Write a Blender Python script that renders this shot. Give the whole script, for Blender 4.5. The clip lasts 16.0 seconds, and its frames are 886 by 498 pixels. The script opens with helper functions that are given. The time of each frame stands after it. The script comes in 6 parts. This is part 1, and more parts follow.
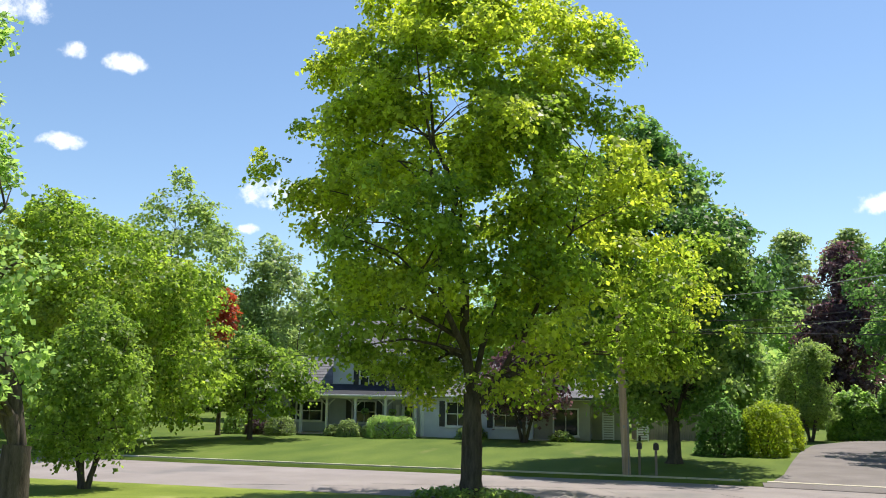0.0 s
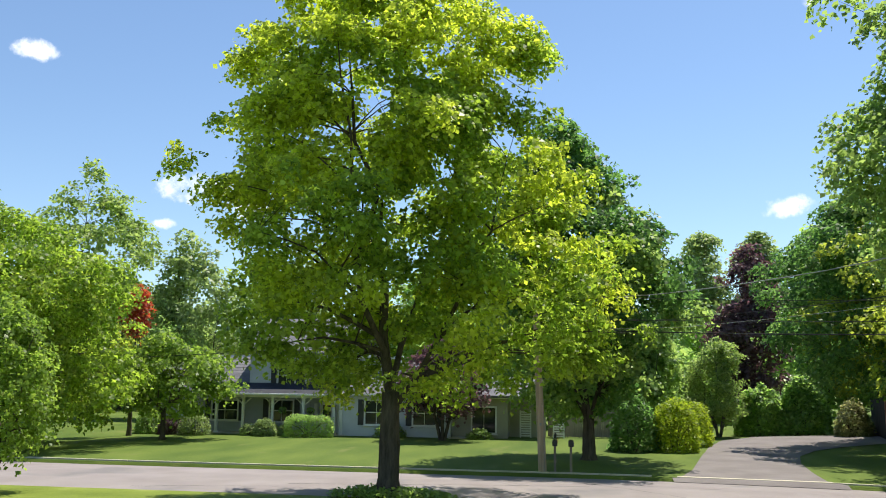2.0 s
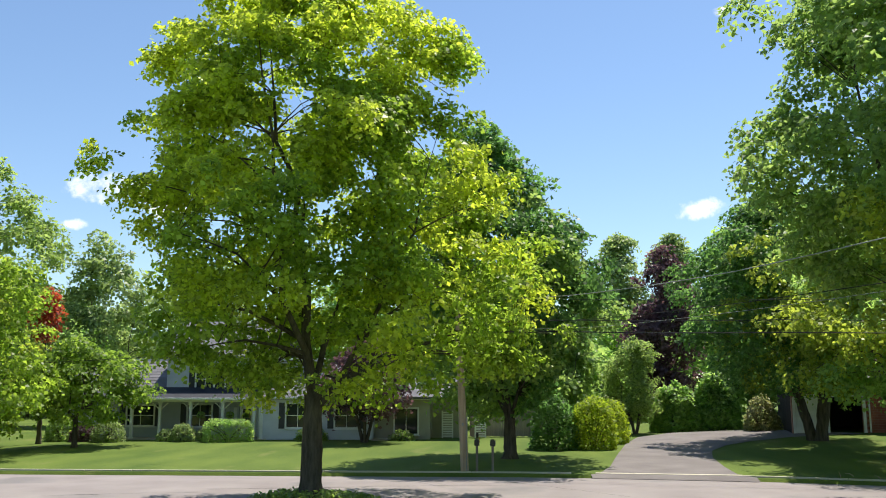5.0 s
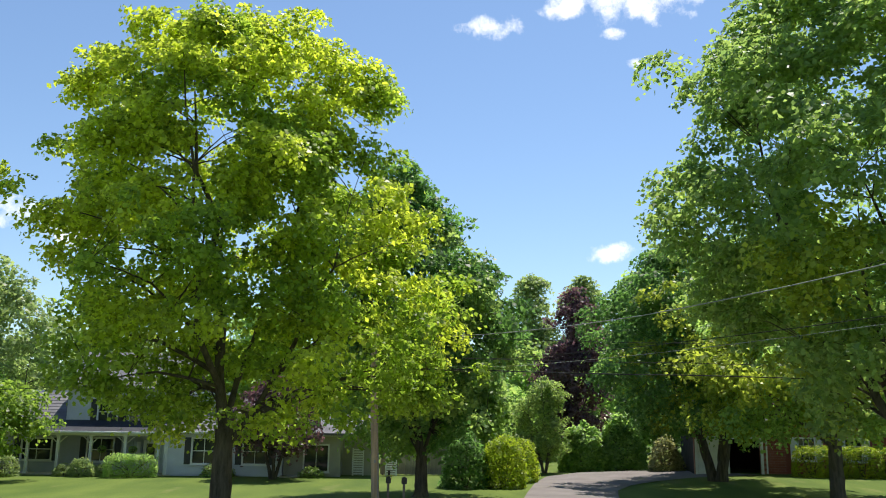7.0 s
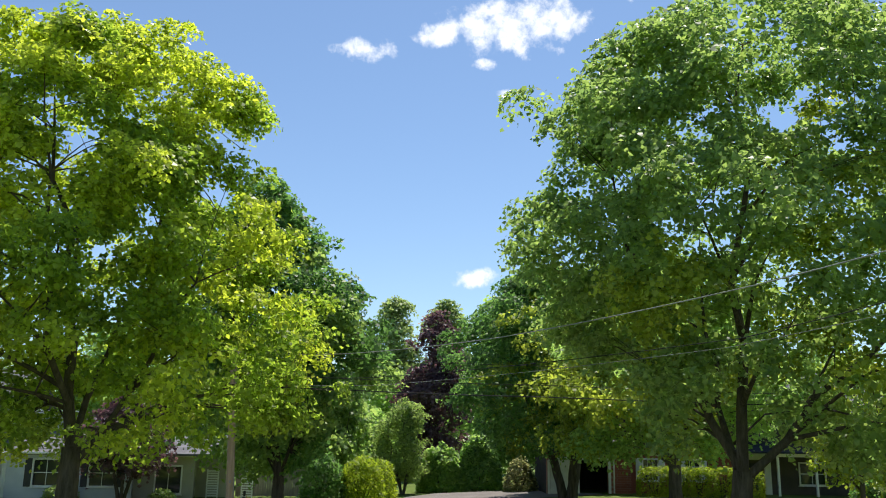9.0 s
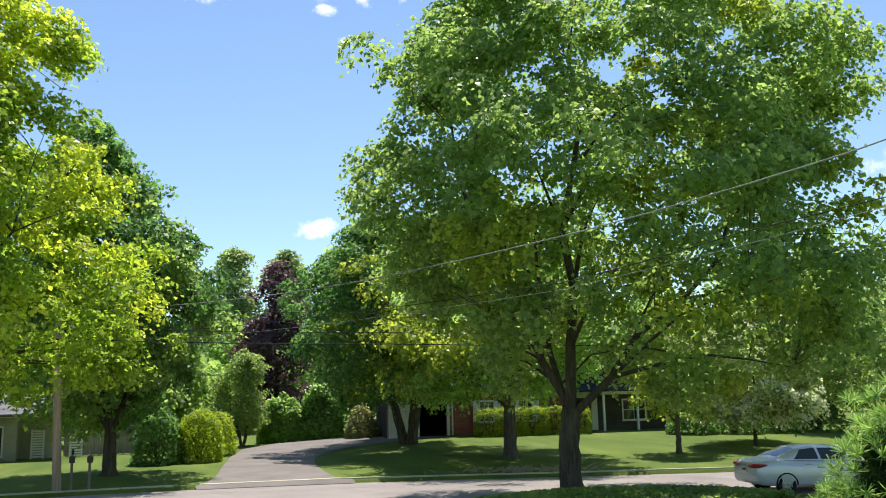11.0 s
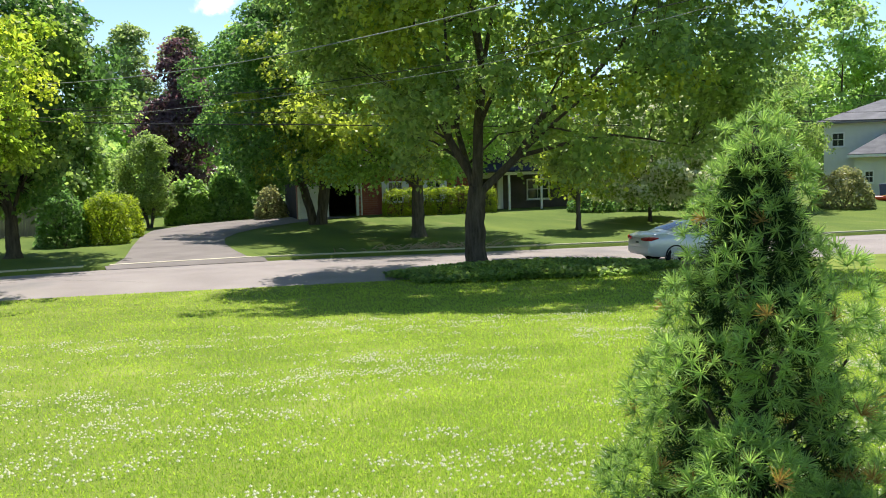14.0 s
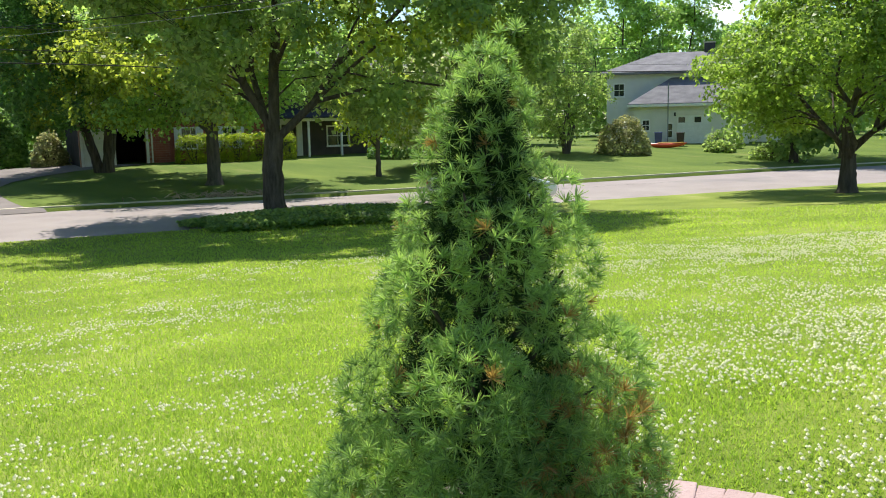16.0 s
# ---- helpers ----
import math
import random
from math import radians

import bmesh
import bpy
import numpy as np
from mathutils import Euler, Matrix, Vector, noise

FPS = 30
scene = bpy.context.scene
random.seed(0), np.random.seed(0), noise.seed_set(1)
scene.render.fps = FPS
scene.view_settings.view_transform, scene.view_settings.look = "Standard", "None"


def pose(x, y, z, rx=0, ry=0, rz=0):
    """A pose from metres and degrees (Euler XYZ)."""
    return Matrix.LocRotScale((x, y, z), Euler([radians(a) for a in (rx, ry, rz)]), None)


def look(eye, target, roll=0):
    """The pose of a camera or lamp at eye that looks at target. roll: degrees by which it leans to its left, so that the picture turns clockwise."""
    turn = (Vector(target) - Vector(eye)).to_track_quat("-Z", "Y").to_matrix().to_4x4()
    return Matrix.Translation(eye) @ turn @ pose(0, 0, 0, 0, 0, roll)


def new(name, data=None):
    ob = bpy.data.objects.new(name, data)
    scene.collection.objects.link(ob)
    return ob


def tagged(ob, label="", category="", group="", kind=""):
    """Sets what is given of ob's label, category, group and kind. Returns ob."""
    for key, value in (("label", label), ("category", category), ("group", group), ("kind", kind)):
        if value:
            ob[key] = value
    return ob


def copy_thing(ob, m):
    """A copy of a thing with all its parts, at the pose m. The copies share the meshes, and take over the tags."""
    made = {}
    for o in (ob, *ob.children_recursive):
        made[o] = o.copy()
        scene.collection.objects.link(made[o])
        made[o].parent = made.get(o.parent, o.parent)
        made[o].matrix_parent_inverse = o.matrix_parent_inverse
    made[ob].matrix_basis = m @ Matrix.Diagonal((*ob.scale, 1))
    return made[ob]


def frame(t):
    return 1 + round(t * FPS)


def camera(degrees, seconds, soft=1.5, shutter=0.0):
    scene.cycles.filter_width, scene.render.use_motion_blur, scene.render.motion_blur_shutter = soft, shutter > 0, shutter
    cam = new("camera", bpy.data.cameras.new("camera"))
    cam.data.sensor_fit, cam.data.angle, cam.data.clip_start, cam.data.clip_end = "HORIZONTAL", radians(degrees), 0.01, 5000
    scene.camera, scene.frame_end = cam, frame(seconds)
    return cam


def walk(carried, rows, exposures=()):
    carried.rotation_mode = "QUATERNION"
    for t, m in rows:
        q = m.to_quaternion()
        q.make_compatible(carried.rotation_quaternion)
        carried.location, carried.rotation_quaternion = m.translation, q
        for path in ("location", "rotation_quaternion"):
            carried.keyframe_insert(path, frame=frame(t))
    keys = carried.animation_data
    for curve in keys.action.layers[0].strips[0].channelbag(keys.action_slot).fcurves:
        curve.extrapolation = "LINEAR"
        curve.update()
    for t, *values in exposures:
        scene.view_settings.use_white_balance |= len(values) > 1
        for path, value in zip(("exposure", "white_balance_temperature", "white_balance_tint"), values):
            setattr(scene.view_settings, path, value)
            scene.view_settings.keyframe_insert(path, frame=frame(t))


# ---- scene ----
import collections
import itertools

# Camera: seconds, eye, heading to the right of +y, tilt up, roll.
cam = camera(53.75, 16.0, 1.0)
PATH = [
    (0.0, 0.104, 0.586, 3.536, -12.40, 8.92, 0.95),
    (0.5, 0.107, 0.577, 3.557, -11.03, 8.90, 0.99),
    (1.0, 0.136, 0.550, 3.588, -9.83, 8.87, 0.96),
    (1.5, 0.129, 0.578, 3.576, -8.64, 8.87, 0.89),
    (2.0, 0.151, 0.619, 3.548, -7.20, 8.88, 0.81),
    (2.5, 0.142, 0.625, 3.563, -5.94, 8.91, 0.84),
    (3.0, 0.123, 0.631, 3.535, -5.00, 8.96, 0.70),
    (5.5, 0.097, 0.479, 3.540, -0.00, 9.00, 0.00),
    (6.0, 0.064, 0.419, 3.527, 3.05, 8.99, 0.42),
    (6.5, 0.025, 0.335, 3.541, 5.05, 9.38, 0.70),
    (7.0, -0.033, 0.258, 3.513, 3.65, 11.44, 0.82),
    (7.5, -0.072, 0.124, 3.489, 3.31, 14.70, 1.02),
    (8.0, -0.056, -0.065, 3.367, 6.80, 15.65, 0.98),
    (8.5, -0.089, -0.196, 3.386, 10.04, 14.54, 1.23),
    (8.7, -0.059, -0.213, 3.385, 11.14, 13.86, 1.15),
    (10.8, 0.008, -0.215, 3.306, 21.10, 10.21, -1.17),
    (11.0, 0.014, -0.246, 3.300, 23.06, 9.73, -1.28),
    (11.5, -0.023, -0.404, 3.310, 31.28, 7.11, -1.33),
    (12.0, -0.003, -0.475, 3.302, 39.33, 3.95, -1.44),
    (12.5, -0.017, -0.431, 3.284, 38.12, 1.53, -1.40),
    (13.0, -0.042, -0.328, 3.204, 31.82, -2.62, -1.40),
    (13.5, -0.051, -0.310, 3.208, 27.72, -4.65, -1.71),
    (14.0, -0.034, -0.332, 3.205, 28.66, -4.58, -1.62),
    (14.5, -0.029, -0.329, 3.198, 29.57, -4.66, -1.60),
    (15.0, 0.021, -0.418, 3.189, 34.85, -6.30, -1.56),
    (15.5, 0.034, -0.455, 3.176, 39.26, -7.77, -1.47),
    (16.0, 0.024, -0.448, 3.161, 41.48, -8.32, -1.24),
]


def aim(ex, ey, ez, az, el, roll):
    a, e = radians(az), radians(el)
    way = Vector((math.sin(a) * math.cos(e), math.cos(a) * math.cos(e), math.sin(e)))
    eye = Vector((ex, ey, ez))
    return look(eye, eye + way * 50, roll)


walk(cam, [(r[0], aim(*r[1:])) for r in PATH], [(0.0, .36), (6.4, .37), (7.5, .24), (8.7, .20), (10.8, .45), (12.0, .5), (13.2, .58), (16.0, .58)])

# ---- light ----
SUN_AZ, SUN_EL = 30.0, 64.5          # heading to the right of +y, height
SKY_STRENGTH, SUN_STRENGTH = 0.115, 5.0


def clouds_and_sky():
    w = bpy.data.worlds.new("sky")
    w.use_nodes = True
    scene.world = w
    nt = w.node_tree
    nt.nodes.clear()
    out = nt.nodes.new("ShaderNodeOutputWorld")
    bg = nt.nodes.new("ShaderNodeBackground")
    sky = nt.nodes.new("ShaderNodeTexSky")
    sky.sky_type = "NISHITA"
    sky.sun_disc = False
    sky.sun_elevation, sky.sun_rotation = radians(SUN_EL), radians(SUN_AZ)
    sky.air_density, sky.dust_density, sky.ozone_density = 1.0, 0.2, 0.9
    tc = nt.nodes.new("ShaderNodeTexCoord")

    def math_node(op, a, b=None, c=None):
        n = nt.nodes.new("ShaderNodeMath")
        n.operation = op
        for i, v in enumerate((a, b, c)):
            if v is None:
                continue
            if isinstance(v, (int, float)):
                n.inputs[i].default_value = v
            else:
                nt.links.new(v, n.inputs[i])
        return n.outputs[0]

    noise_n = nt.nodes.new("ShaderNodeTexNoise")
    noise_n.inputs["Scale"].default_value = 42.0
    noise_n.inputs["Detail"].default_value = 7.0
    noise_n.inputs["Roughness"].default_value = 0.6
    nt.links.new(tc.outputs["Generated"], noise_n.inputs["Vector"])
    fuzz = math_node("MULTIPLY", math_node("SUBTRACT", noise_n.outputs["Fac"], 0.5), 3.4)
    total = None
    # fair-weather clouds: heading, height, half width, half height (degrees)
    for az, el, wd, ht in CLOUDS:
        a, e = radians(az), radians(el)
        c = Vector((math.sin(a) * math.cos(e), math.cos(a) * math.cos(e), math.sin(e)))
        r = Vector((math.cos(a), -math.sin(a), 0))
        u = r.cross(c)

        def dot(v, size):
            n = nt.nodes.new("ShaderNodeVectorMath")
            n.operation = "DOT_PRODUCT"
            nt.links.new(tc.outputs["Generated"], n.inputs[0])
            n.inputs[1].default_value = v / math.tan(radians(size))
            return n.outputs["Value"]
        dx, dy = dot(r, wd), dot(u, ht)
        front = nt.nodes.new("ShaderNodeVectorMath")
        front.operation = "DOT_PRODUCT"
        nt.links.new(tc.outputs["Generated"], front.inputs[0])
        front.inputs[1].default_value = c
        offset = math_node("SUBTRACT", dy, math.sin(0))
        d2 = math_node("ADD", math_node("MULTIPLY", dx, dx), math_node("MULTIPLY", offset, offset))
        m = math_node("SUBTRACT", math_node("SUBTRACT", 1.0, d2), math_node("LESS_THAN", front.outputs["Value"], 0.5))
        total = m if total is None else math_node("MAXIMUM", total, m)
    dens = math_node("ADD", math_node("MAXIMUM", total, -1.5), fuzz)
    ramp = nt.nodes.new("ShaderNodeMapRange")
    ramp.interpolation_type = "SMOOTHSTEP"
    nt.links.new(dens, ramp.inputs["Value"])
    ramp.inputs["From Min"].default_value, ramp.inputs["From Max"].default_value = 0.15, 1.25
    mix = nt.nodes.new("ShaderNodeMix")
    mix.data_type = "RGBA"
    nt.links.new(ramp.outputs["Result"], mix.inputs["Factor"])
    clear = nt.nodes.new("ShaderNodeMix")
    clear.data_type, clear.blend_type = "RGBA", "MULTIPLY"
    clear.inputs["Factor"].default_value = 1.0
    clear.inputs["B"].default_value = (0.94, 1.02, 1.09, 1)
    nt.links.new(sky.outputs["Color"], clear.inputs["A"])
    nt.links.new(clear.outputs["Result"], mix.inputs["A"])
    mix.inputs["B"].default_value = (8.6, 8.9, 9.4, 1)
    nt.links.new(mix.outputs["Result"], bg.inputs["Color"])
    bg.inputs["Strength"].default_value = SKY_STRENGTH
    nt.links.new(bg.outputs["Background"], out.inputs["Surface"])


CLOUDS = [(-39.8, 21.6, 2.6, .9), (-36.5, 19.6, 1.1, .6), (-33.4, 19.4, 1.7, .8), (-36.5, 14.2, 1.6, .6), (-23.5, 12.2, 2.6, 1.1), (-20.0, 11.2, 2.0, 1.0), (-25.3, 9.8, .9, .4),
          (14.5, 11.1, 1.8, .8), (6.5, 25.7, 2.6, .9), (7.4, 30.6, 4.6, 1.7), (12.0, 26.8, 2.0, .9), (17.5, 27.3, 5.2, 2.2), (15.4, 24.9, 1.0, .5), (16.5, 23.1, .7, .4),
          (30.0, 30.0, 8.0, 1.6), (52.3, 13.0, 3.0, 1.3), (59.0, 6.0, 4.0, 2.6), (5.0, 3.6, 2.6, 1.6)]
clouds_and_sky()
sun_data = bpy.data.lights.new("sun", "SUN")
sun_data.energy, sun_data.angle, sun_data.color = SUN_STRENGTH, radians(0.55), (1.0, 0.95, 0.86)
sun = new("sun", sun_data)
sa, se = radians(SUN_AZ), radians(SUN_EL)
sun.matrix_world = look((math.sin(sa) * math.cos(se) * 60, math.cos(sa) * math.cos(se) * 60, math.sin(se) * 60), (0, 0, 0))


# ---- materials ----
def surface(name, lo, hi, scale=6.0, rough=0.7, bump=0.3, fine=60.0, metal=0.0, stretch=(1, 1, 1), spots=None, island=0.0, obj=0.0, coords="Object"):
    """Two-scale mottled surface between the colours lo and hi, with fine relief."""
    m = bpy.data.materials.new(name)
    m.use_nodes = True
    nt = m.node_tree
    b = nt.nodes["Principled BSDF"]
    tc = nt.nodes.new("ShaderNodeTexCoord")
    mp = nt.nodes.new("ShaderNodeMapping")
    mp.inputs["Scale"].default_value = stretch
    nt.links.new(tc.outputs[coords], mp.inputs["Vector"])
    n1 = nt.nodes.new("ShaderNodeTexNoise")
    n1.inputs["Scale"].default_value, n1.inputs["Detail"].default_value = scale, 5
    n2 = nt.nodes.new("ShaderNodeTexNoise")
    n2.inputs["Scale"].default_value, n2.inputs["Detail"].default_value = fine, 3
    for n in (n1, n2):
        nt.links.new(mp.outputs["Vector"], n.inputs["Vector"])
    add = nt.nodes.new("ShaderNodeMath")
    add.operation = "MULTIPLY_ADD"
    nt.links.new(n2.outputs["Fac"], add.inputs[0])
    add.inputs[1].default_value = 0.45
    nt.links.new(n1.outputs["Fac"], add.inputs[2])
    fac = add.outputs[0]
    for amount, node, socket in ((island, "ShaderNodeNewGeometry", "Random Per Island"), (obj, "ShaderNodeObjectInfo", "Random")):
        if amount:
            g_n = nt.nodes.new(node)
            a2 = nt.nodes.new("ShaderNodeMath")
            a2.operation = "MULTIPLY_ADD"
            nt.links.new(g_n.outputs[socket], a2.inputs[0])
            a2.inputs[1].default_value = amount
            nt.links.new(fac, a2.inputs[2])
            fac = a2.outputs[0]
    rng_n = nt.nodes.new("ShaderNodeMapRange")
    rng_n.inputs["From Min"].default_value = 0.45
    rng_n.inputs["From Max"].default_value = 1.0 + island + obj
    nt.links.new(fac, rng_n.inputs["Value"])
    mix = nt.nodes.new("ShaderNodeMix")
    mix.data_type = "RGBA"
    nt.links.new(rng_n.outputs["Result"], mix.inputs["Factor"])
    mix.inputs["A"].default_value, mix.inputs["B"].default_value = (*lo, 1), (*hi, 1)
    col = mix.outputs["Result"]
    if spots:
        n3 = nt.nodes.new("ShaderNodeTexNoise")
        n3.inputs["Scale"].default_value, n3.inputs["Detail"].default_value = spots[1], 4
        nt.links.new(mp.outputs["Vector"], n3.inputs["Vector"])
        r3 = nt.nodes.new("ShaderNodeMapRange")
        r3.inputs["From Min"].default_value, r3.inputs["From Max"].default_value = spots[2], spots[2] + 0.12
        nt.links.new(n3.outputs["Fac"], r3.inputs["Value"])
        mx = nt.nodes.new("ShaderNodeMix")
        mx.data_type = "RGBA"
        nt.links.new(r3.outputs["Result"], mx.inputs["Factor"])
        nt.links.new(col, mx.inputs["A"])
        mx.inputs["B"].default_value = (*spots[0], 1)
        col = mx.outputs["Result"]
    nt.links.new(col, b.inputs["Base Color"])
    b.inputs["Roughness"].default_value, b.inputs["Metallic"].default_value = rough, metal
    if rough > 0.8:
        b.inputs["Specular IOR Level"].default_value = 0.15
    if bump:
        bp = nt.nodes.new("ShaderNodeBump")
        bp.inputs["Strength"].default_value, bp.inputs["Distance"].default_value = bump, 0.02
        nt.links.new(n2.outputs["Fac"], bp.inputs["Height"])
        nt.links.new(bp.outputs["Normal"], b.inputs["Normal"])
    return m


def leaf_material(name, lo, hi, through_light=0.5, tint=(1.0, 1.0, 0.6), patch=0.25, gain=2.3, island=0.7, gloss=0.22):
    """Thin leaves: each leaf its own shade, clumps lighter and darker, light passing through."""
    m = surface(name, lo, hi, scale=patch, rough=0.55, bump=0, fine=2.0, island=island, coords="Object")
    nt = m.node_tree
    b = nt.nodes["Principled BSDF"]
    b.inputs["Specular IOR Level"].default_value = gloss
    b.inputs["Roughness"].default_value = 0.42
    col = b.inputs["Base Color"].links[0].from_socket
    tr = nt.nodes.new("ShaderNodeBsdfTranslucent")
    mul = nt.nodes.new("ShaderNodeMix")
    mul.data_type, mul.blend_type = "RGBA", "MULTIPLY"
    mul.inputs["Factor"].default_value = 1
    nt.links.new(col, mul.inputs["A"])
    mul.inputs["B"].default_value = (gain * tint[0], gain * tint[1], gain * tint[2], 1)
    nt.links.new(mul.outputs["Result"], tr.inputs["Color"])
    ms = nt.nodes.new("ShaderNodeMixShader")
    ms.inputs["Fac"].default_value = through_light
    nt.links.new(b.outputs["BSDF"], ms.inputs[1])
    nt.links.new(tr.outputs["BSDF"], ms.inputs[2])
    nt.links.new(ms.outputs["Shader"], nt.nodes["Material Output"].inputs["Surface"])
    return m


def glass_dark(name, tint):
    m = bpy.data.materials.new(name)
    m.use_nodes = True
    b = m.node_tree.nodes["Principled BSDF"]
    b.inputs["Base Color"].default_value = (*tint, 1)
    b.inputs["Roughness"].default_value = 0.06
    b.inputs["Specular IOR Level"].default_value = 0.6
    return m


GRASS = surface("lawn_grass", (0.108, 0.155, 0.020), (0.238, 0.282, 0.048), scale=0.5, rough=0.85, bump=1.0, fine=14, spots=((0.27, 0.29, 0.085), 0.5, 0.58))
GRASS_FAR = surface("mown_lawn_grass", (0.062, 0.108, 0.018), (0.150, 0.200, 0.036), scale=0.45, rough=0.9, bump=1.0, fine=24, stretch=(1, .35, 1), spots=((0.17, 0.19, 0.055), 0.6, 0.60))
BLADES = leaf_material("grass_blade", (0.138, 0.235, 0.026), (0.41, 0.52, 0.085), 0.45, (1, 1, .6), 0.8, 2.15, 0.7, 0.15)
ASPHALT = surface("road_asphalt", (0.25, 0.215, 0.205), (0.34, 0.30, 0.285), scale=0.5, rough=0.9, bump=0.25, fine=90, spots=((0.22, 0.20, 0.195), 0.25, 0.56))
DRIVE = surface("driveway_asphalt", (0.172, 0.150, 0.142), (0.25, 0.222, 0.21), scale=0.7, rough=0.9, bump=0.3, fine=70)
CONCRETE = surface("kerb_concrete", (0.46, 0.41, 0.31), (0.63, 0.57, 0.45), scale=1.2, rough=0.9, bump=0.3, fine=40)
SOIL = surface("mulch", (0.05, 0.035, 0.025), (0.13, 0.09, 0.06), scale=4, rough=0.95, bump=0.8, fine=50)
BARK = surface("bark_dark", (0.042, 0.034, 0.026), (0.145, 0.120, 0.093), scale=3, rough=0.95, bump=1.0, fine=22, stretch=(3, 3, 0.5))
BARK_GREY = surface("bark_grey", (0.07, 0.062, 0.052), (0.17, 0.15, 0.125), scale=3, rough=0.95, bump=1.0, fine=22, stretch=(3, 3, 0.5))
POLEWOOD = surface("pole_wood", (0.30, 0.225, 0.16), (0.50, 0.39, 0.29), scale=2, rough=0.85, bump=0.5, fine=40, stretch=(6, 6, 0.4))
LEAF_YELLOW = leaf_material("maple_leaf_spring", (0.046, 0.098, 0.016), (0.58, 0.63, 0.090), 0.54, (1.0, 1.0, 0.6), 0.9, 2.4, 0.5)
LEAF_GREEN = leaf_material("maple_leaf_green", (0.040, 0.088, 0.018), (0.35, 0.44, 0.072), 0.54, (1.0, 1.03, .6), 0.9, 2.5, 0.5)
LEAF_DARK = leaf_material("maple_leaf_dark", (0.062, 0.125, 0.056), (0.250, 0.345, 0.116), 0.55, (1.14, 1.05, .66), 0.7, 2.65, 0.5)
LEAF_MID = leaf_material("leaf_mid_green", (0.080, 0.152, 0.058), (0.30, 0.41, 0.138), 0.55, (1.06, 1.04, .68), 0.5, 2.8)
LEAF_DEEP = leaf_material("leaf_deep_green", (0.040, 0.088, 0.030), (0.17, 0.27, 0.080), 0.5, (.95, 1.08, .75), 0.4, 2.3)
LEAF_LIGHT = leaf_material("leaf_light_green", (0.090, 0.150, 0.048), (0.34, 0.42, 0.135), 0.52, (1.0, 1.0, .75), 0.5, 2.3)
# also colours clumps of darker crowns as if the sun lit them
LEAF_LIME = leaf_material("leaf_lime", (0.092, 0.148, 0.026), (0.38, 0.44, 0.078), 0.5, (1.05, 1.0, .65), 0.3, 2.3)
LEAF_LINDEN = leaf_material("leaf_linden", (0.066, 0.125, 0.026), (0.29, 0.38, 0.082), 0.5, (1.0, 1.03, .6), 0.3, 2.3)
LEAF_DULL = leaf_material("leaf_grey_green", (0.10, 0.155, 0.065), (0.36, 0.44, 0.19), 0.46, (1.0, 1.0, .7), 0.3, 2.2)
LEAF_PURPLE = leaf_material("leaf_purple", (0.042, 0.031, 0.034), (0.165, 0.108, 0.118), 0.4, (1.2, .9, .9), 0.3, 2.0)
LEAF_RED = leaf_material("leaf_red", (0.232, 0.043, 0.029), (0.493, 0.102, 0.058), 0.4)
LEAF_PINKISH = leaf_material("leaf_pinkish_bloom", (0.10, 0.15, 0.05), (0.40, 0.38, 0.20), 0.45, (1.0, .95, .75), 1.5, 2.0)
BLOSSOM = leaf_material("blossom_white", (0.56, 0.56, 0.40), (0.86, 0.85, 0.70), 0.55, (.7, .7, .58), 0.4, 2.0)
LEAF_HEDGE = leaf_material("leaf_hedge", (0.095, 0.16, 0.012), (0.40, 0.47, 0.05), 0.45, (1.0, 1.0, .5), 0.6, 2.1)
NEEDLE = leaf_material("pine_needle", (0.026, 0.078, 0.030), (0.38, 0.54, 0.175), 0.42, (1, 1, .6), 6.0, 2.2, 0.4, 0.3)
NEEDLE_SHADE = leaf_material("pine_needle_shade", (0.012, 0.030, 0.012), (0.050, 0.090, 0.032), 0.25, (1, 1, .6), 5.0, 1.6, 0.7, 0.05)
NEEDLE_BROWN = leaf_material("pine_needle_brown", (0.17, 0.10, 0.035), (0.40, 0.27, 0.10), 0.3, (1, 1, .6), 5.0)
PETAL = surface("clover_petal", (0.66, 0.64, 0.38), (0.86, 0.83, 0.56), scale=30, rough=0.9, bump=0)
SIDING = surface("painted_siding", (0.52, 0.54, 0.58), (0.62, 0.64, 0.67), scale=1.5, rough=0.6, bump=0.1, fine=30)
# same siding darkened: the porch's shade is put into the colour
SIDING_SHADED = surface("porch_wall_shade", (0.36, 0.39, 0.43), (0.45, 0.48, 0.52), scale=1.5, rough=0.6, bump=0.1, fine=30)
# dark brown stands for shadow under porch and trees, not for a paint
HOUSE_SHADED = surface("house_siding_shaded", (0.050, 0.040, 0.034), (0.095, 0.078, 0.066), scale=1.5, rough=0.7, bump=0.1, fine=30)
BEIGE = surface("beige_siding", (0.34, 0.33, 0.27), (0.43, 0.41, 0.34), scale=1.5, rough=0.7, bump=0.1, fine=30)
WHITE = surface("white_paint", (0.70, 0.70, 0.67), (0.82, 0.82, 0.79), scale=3, rough=0.5, bump=0.05)
CREAM = surface("cream_siding", (0.62, 0.61, 0.55), (0.74, 0.73, 0.68), scale=1, rough=0.6, bump=0.1)
SHINGLE = surface("roof_shingle_grey", (0.13, 0.127, 0.137), (0.24, 0.233, 0.245), scale=1.2, rough=0.9, bump=0.6, fine=14, stretch=(1, 1, 3))
SHINGLE_DARK = surface("porch_roof_dark", (0.012, 0.014, 0.022), (0.035, 0.038, 0.05), scale=1.5, rough=0.8, bump=0.5, fine=14)
SHUTTER = surface("shutter_black", (0.018, 0.018, 0.022), (0.04, 0.04, 0.045), scale=4, rough=0.5, bump=0.1)
